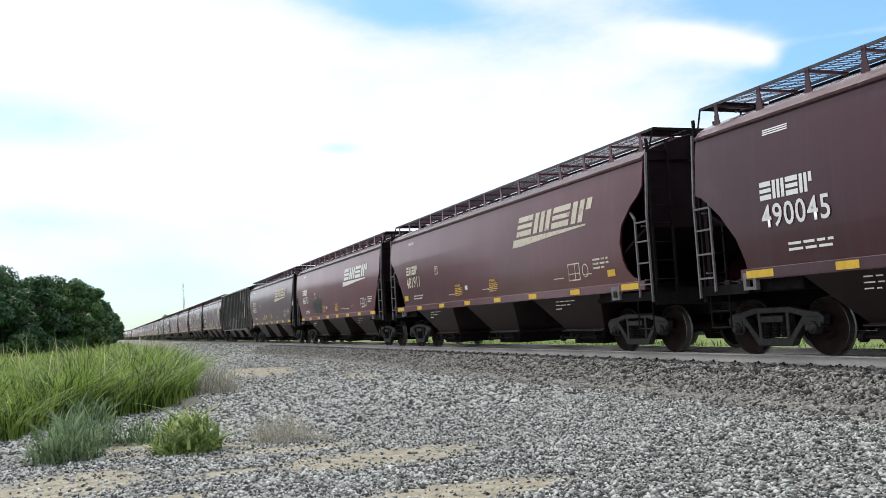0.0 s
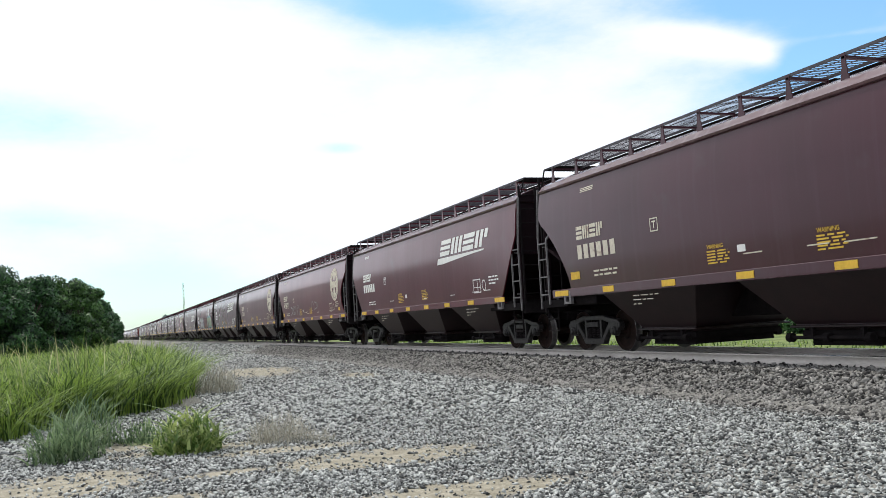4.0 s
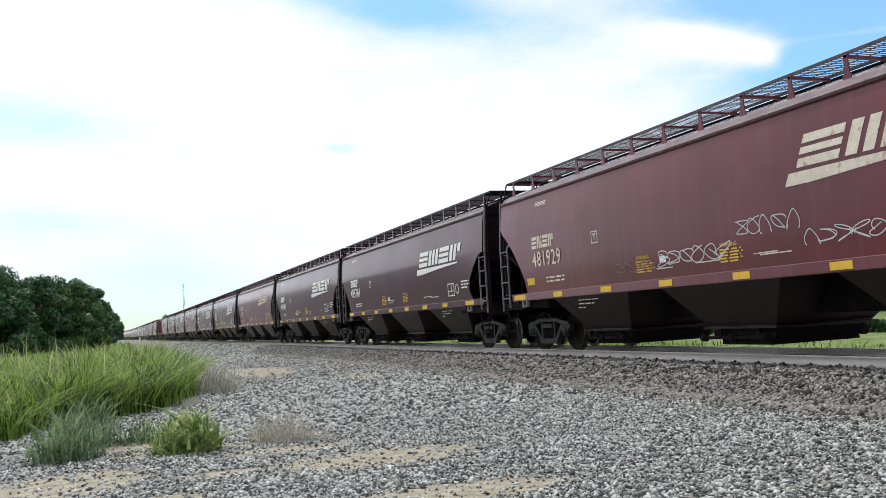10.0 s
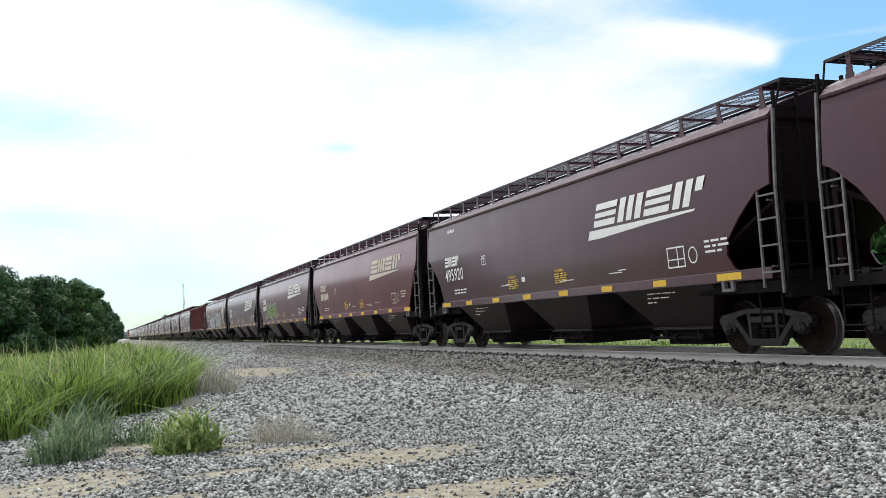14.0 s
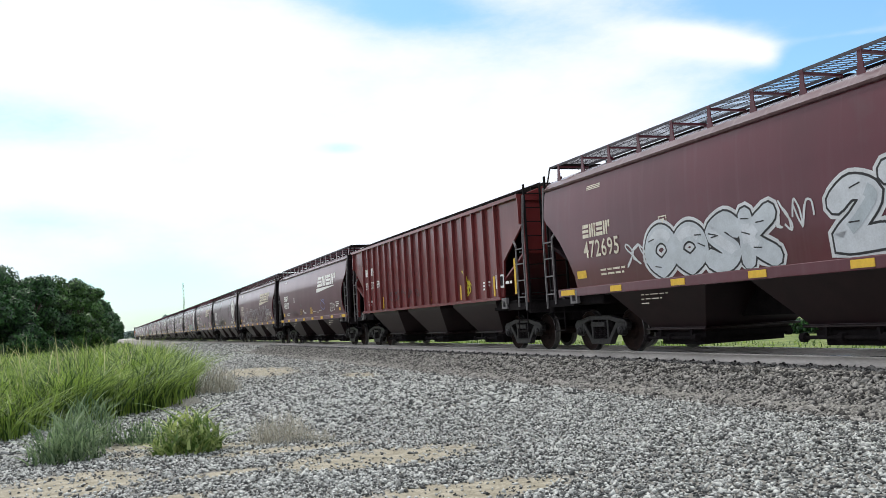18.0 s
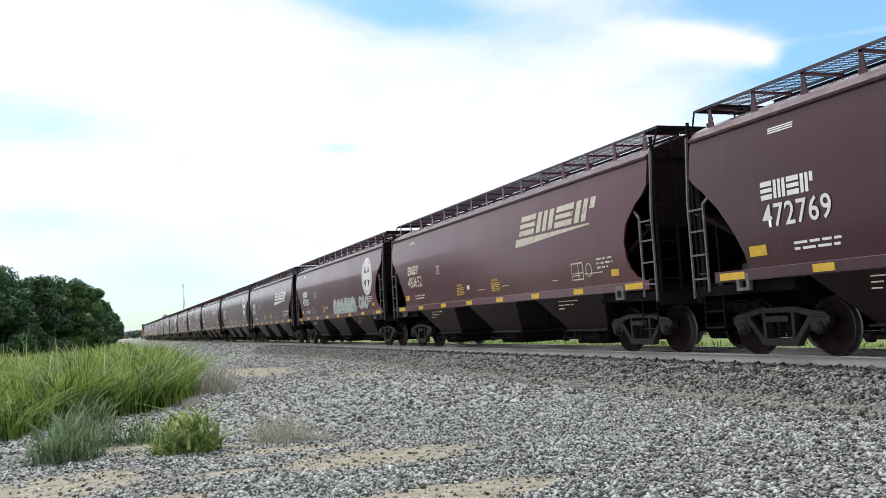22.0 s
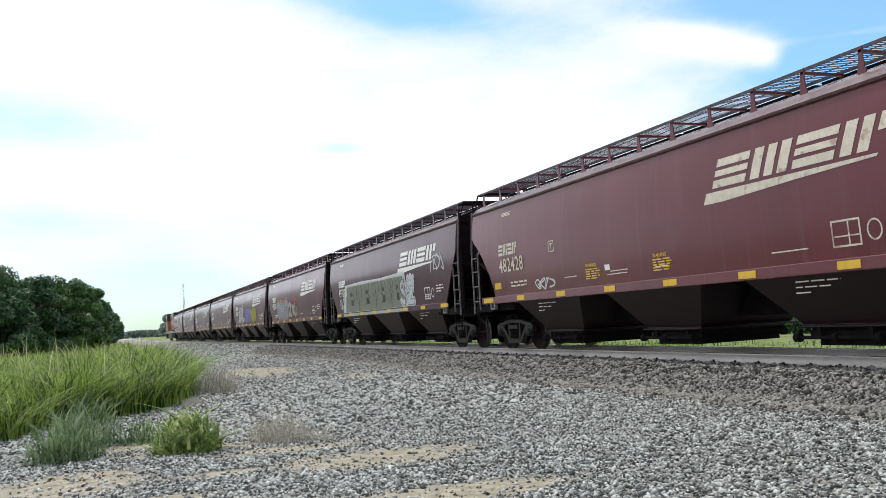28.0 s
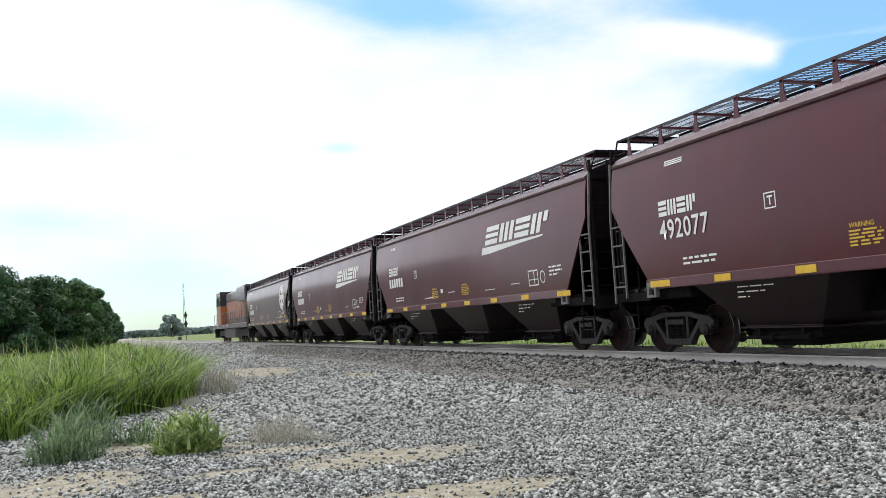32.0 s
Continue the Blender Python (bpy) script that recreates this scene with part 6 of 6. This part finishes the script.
def seed_stalks():
    g = np.random.default_rng(90)
    n = 420
    y = g.uniform(17.5, 46, n)
    x = edge_x(y) - 0.5 - g.uniform(0, 1, n) * np.interp(y, [17, 46], [4, 12])
    roots = np.stack([x, y, ground_z(x, y) + 0.35], 1)
    return blades("seed_stalks", roots, 1.5, 0.034, SEED, 91, 0.45, 4)


tagged(seed_stalks(), "pale dry seed stalks standing over tall grass", "grass", kind="stuff")


def tuft(x, y, r, h, n, w, material, seed, label, lean=0.6):
    """A clump of stems, tallest in its middle and hanging outwards at its rim."""
    g = np.random.default_rng(seed)
    a, d = g.uniform(0, 6.283, n), np.sqrt(g.uniform(0, 1, n))
    px, py = x + r * d * np.cos(a), y + r * d * np.sin(a)
    roots = np.stack([px, py, ground_z(px, py) - 0.01], 1)
    hs = h * (1.05 - 0.6 * d ** 2)
    ob = None
    lift = np.stack([np.zeros(n), np.zeros(n), hs * g.uniform(0.0, 0.55, n)], 1)
    ob = blades("weed_clump", roots + lift * (g.random(n) < 0.6)[:, None], hs * 0.62, w, material, seed + 1, lean, 4)
    return tagged(ob, label, "weed", "weeds in the gravel")


def field_blades():
    g = np.random.default_rng(77)
    n = 9000
    x, y = g.uniform(14.6, 23, n), g.uniform(6, 70, n)
    return blades("field_grass", np.stack([x, y, ground_z(x, y) - 0.02], 1), 0.32, 0.05, GRASS, 78, 0.6, 2)


tagged(field_blades(), "short green grass in the field behind the track", "grass", kind="stuff")
tuft(0.95, 12.7, 0.46, 0.80, 460, 0.045, BUSH, 60, "bushy pale green weed clump in gravel", 1.5)
tuft(-0.6, 13.3, 0.5, 0.8, 560, 0.024, WEED, 62, "blue-green weed clump with thin stems in gravel", 1.3)
tuft(-0.35, 14.7, 0.5, 1.0, 460, 0.024, WEED, 64, "tall blue-green weed clump with thin stems in gravel", 1.2)
tuft(0.42, 14.4, 0.3, 0.55, 320, 0.024, WEED, 66, "small blue-green weed clump in gravel", 0.7)
tuft(2.25, 12.8, 0.48, 0.58, 620, 0.010, STRAW, 68, "dry grey weed clump on packed dirt", 0.9)
tuft(2.75, 12.4, 0.2, 0.3, 150, 0.008, STRAW, 72, "small dry grey weed clump on packed dirt", 0.9)
tuft(2.6, 24.5, 0.7, 1.05, 650, 0.016, STRAW, 70, "dry grey weed clump beside tall grass", 0.8)


def tree(x, y, h, r, seed, label, leaf=0.16, n_leaf=5200, material=LEAF):
    g = np.random.default_rng(seed)
    z0 = float(ground_z(np.array([x]), np.array([y]))[0]) - 0.1
    top = tagged(new("tree"), label, "tree", "trees in the row")
    top.matrix_basis = pose(x, y, z0)
    sh = Shape()
    fork = h * 0.32
    pts = [(0, 0, 0), (g.normal(0, 0.1), g.normal(0, 0.1), fork * 0.5), (g.normal(0, 0.2), g.normal(0, 0.2), fork)]
    for p, q, w in zip(pts, pts[1:], (0.2, 0.16)):
        sh.bar(p, q, w * h / 8, 8)
    clumps = []
    for k in range(13):
        a, el = g.uniform(0, 6.283), g.uniform(0.1, 1.35)
        ln = g.uniform(0.55, 1.0)
        tip = (r * ln * math.cos(a) * math.cos(el), r * ln * math.sin(a) * math.cos(el), fork + (h - fork) * (0.15 + 0.8 * math.sin(el) * ln))
        sh.bar(pts[-1], tip, 0.05 * h / 8, 5)
        clumps.append((tip, g.uniform(0.28, 0.48) * r))
    for k in range(9):
        a = g.uniform(0, 6.283)
        clumps.append(((r * 0.8 * math.cos(a), r * 0.8 * math.sin(a), g.uniform(0.12, 0.5) * h), g.uniform(0.28, 0.42) * r))
    put("trunk", sh.mesh("trunk"), top, BARK)
    c = np.array([q[0] for q in clumps])
    s = np.array([q[1] for q in clumps])
    i = g.integers(0, len(clumps), n_leaf)
    d = g.normal(0, 1, (n_leaf, 3))
    d /= np.linalg.norm(d, axis=1)[:, None]
    p = c[i] + d * (s[i] * g.uniform(0.35, 1.12, n_leaf) ** 0.6)[:, None] * np.array([1, 1, 0.8])
    u = g.normal(0, 1, (n_leaf, 3))
    u /= np.linalg.norm(u, axis=1)[:, None]
    w = np.cross(u, d)
    w /= np.linalg.norm(w, axis=1)[:, None] + 1e-6
    z = leaf * g.uniform(0.6, 1.4, n_leaf)[:, None]
    v = np.stack([p - u * z, p + w * z * 0.55, p + u * z, p - w * z * 0.55], 1).reshape(-1, 3)
    f = np.arange(n_leaf * 4).reshape(-1, 4)
    put("crown", lattice_mesh("crown", v, f), top, material)
    return top


for k, (x, y, h, r) in enumerate(((-13.5, 88, 9.8, 4.0), (-9.6, 86, 9.2, 3.4), (-6.9, 90, 9.0, 2.8), (-11, 97, 9.0, 4.0), (-7, 99, 8.6, 3.4), (-17, 92, 9.6, 4.2))):
    tree(x, y, h, r, 200 + k, "dense dark green broadleaf tree at the field edge", 0.15, int(5000 + 3200 * r))
for k, (x, y, h, r) in enumerate(((-4.5, 99, 8.2, 2.5), (-3.1, 108, 9.0, 2.4), (-2.0, 118, 9.0, 2.0))):
    tree(x, y, h, r, 230 + k, "full mid-green broadleaf tree at the field edge", 0.16, int(4600 + 3000 * r), LEAFMID)
for k, (x, y, h, r) in enumerate(((-4.2, 114, 8.8, 2.6), (-4.4, 130, 9.0, 2.8), (-2.4, 140, 9.0, 2.3), (-3.0, 152, 9.2, 2.8), (-2.4, 172, 9.2, 2.7), (-1.5, 190, 9.2, 2.6), (-1.1, 207, 8.8, 2.5), (-0.5, 232, 9.2, 2.5),
                                  (0.3, 260, 9.0, 2.5), (1.1, 300, 9.2, 2.6), (1.9, 350, 9.0, 2.6), (2.6, 410, 9.0, 2.6))):
    tree(x, y, h, r, 204 + k, "distant dark green broadleaf tree in a long row", 0.26, 4400)


# ---- the distance ----
def far_row(name, pts, h, seed, n, size, label, material=FARLEAF):
    """A far wood or hedge: many leaf clumps along a line."""
    g = np.random.default_rng(seed)
    t = g.uniform(0, len(pts) - 1, n)
    x = np.interp(t, range(len(pts)), [p[0] for p in pts])
    y = np.interp(t, range(len(pts)), [p[1] for p in pts])
    ht = h * (0.7 + 0.45 * np.array([noise.noise((q * 3.1, seed, 0)) for q in t]))
    z = ground_z(x, y) + ht * g.uniform(0, 1, n) ** 0.7
    p = np.stack([x + g.normal(0, size, n), y + g.normal(0, size, n), z], 1)
    u, w = g.normal(0, 1, (n, 3)), g.normal(0, 1, (n, 3))
    u *= size / np.linalg.norm(u, axis=1)[:, None]
    w *= size / np.linalg.norm(w, axis=1)[:, None]
    v = np.stack([p - u, p + w, p + u, p - w], 1).reshape(-1, 3)
    return tagged(put(name, lattice_mesh(name, v, np.arange(4 * n).reshape(-1, 4)), None, material), label, "far trees", kind="stuff")


far_row("undergrowth", ((-20, 84), (-14, 83), (-9, 82), (-6, 86), (-4.2, 93), (-2.9, 104), (-1.9, 118)), 2.6, 5, 16000, 0.16, "dark green undergrowth below the row of trees", LEAF)
far_row("far_woods", ((-300, 1000), (-60, 900), (40, 850), (130, 820), (400, 800), (900, 600)), 7.5, 1, 16000, 2.4, "line of woods on the horizon in haze-pale colour")
far_row("hedge", ((44, -25), (46, 5), (43, 30), (47, 60), (52, 100)), 9.0, 3, 20000, 0.5, "ragged green hedge across the field behind the track", LEAF)
far_row("scrub", ((27, -30), (26.5, 0), (27.5, 30), (29, 70), (31, 110)), 0.8, 2, 20000, 0.12, "low green scrub across the field behind the track", LEAF)


def signal_mast(x, y):
    z = float(ground_z(np.array([x]), np.array([y]))[0])
    s = tagged(new("signal_mast"), "dark railway signal mast with two round heads", "signal")
    s.matrix_basis = pose(x, y, z)
    put("post", Shape().bar((0, 0, 0), (0, 0, 7.2), 0.11, 8).box(-0.4, -0.4, 0, 0.4, 0.4, 0.3).mesh("post"), s, STEELBAR)
    for h in (4.3, 6.3):
        put("signal_head", Shape().lathe([(0.12, 0.0), (0.12, 0.42), (-0.12, 0.42), (-0.12, 0.0)], 1, 14, (0, 0, 0)).box(-0.16, -0.2, -0.75, 0.16, 0.2, 0.75).mesh("signal_head"), s, PAINTS["black"], pose(0, -0.1, h, 0, 0, 90))
    put("equipment_box", Shape().box(-1.9, -0.4, 0, -1.1, 0.4, 1.4).mesh("equipment_box", 0.03), s, GALV)
    return s


def radio_tower(x, y, h):
    z = float(ground_z(np.array([x]), np.array([y]))[0])
    t = tagged(new("radio_tower"), "thin grey lattice radio tower on the horizon", "tower")
    t.matrix_basis = pose(x, y, z)
    legs = [(0.9 * math.cos(a), 0.9 * math.sin(a)) for a in (0, 2.094, 4.189)]
    for px, py in legs:
        put("leg", Shape().bar((px, py, 0), (px * 0.5, py * 0.5, h), 0.11, 5).mesh("leg"), t, STEELBAR)
    sh = Shape()
    for k in range(int(h / 3)):
        for a in range(3):
            p, q = legs[a], legs[(a + 1) % 3]
            s, e = 1 - 0.5 * k * 3 / h, 1 - 0.5 * (k * 3 + 3) / h
            sh.bar((p[0] * s, p[1] * s, k * 3), (q[0] * e, q[1] * e, k * 3 + 3), 0.06, 4)
    put("lattice", sh.mesh("lattice"), t, STEELBAR)
    return t


def mile_post(x, y):
    z = float(ground_z(np.array([x]), np.array([y]))[0])
    p = tagged(put("mile_post", Shape().box(-0.09, -0.05, 0, 0.09, 0.05, 1.5).mesh("mile_post", 0.02), None, WHITE), "short white marker post beside the track", "post")
    p.matrix_basis = pose(x, y, z)


signal_mast(16.6, 215.0)
radio_tower(53.0, 700.0, 40.0)
mile_post(6.0, 205.0)
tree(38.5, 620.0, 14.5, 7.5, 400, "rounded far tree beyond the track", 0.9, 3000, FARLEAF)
tree(46.0, 330.0, 6.5, 5.5, 401, "bushy green tree beyond the track", 0.4, 4000, LEAF)
tree(34.0, 250.0, 4.2, 4.0, 402, "bushy green tree beyond the track", 0.35, 3500, LEAF)


# ---- what moves ----
def motions():
    for i, car in enumerate(CARS + [LOCO]):
        mid = MIDDLE[i] if i < len(CARS) else MIDDLE[-1] + 20.4
        rows = []
        for t, way in WAY:
            x, y, a = on_track(mid - way)
            rows.append((t, pose(x, y, RAIL_Z, 0, 0, math.degrees(a))))
        walk(car, rows)


motions()
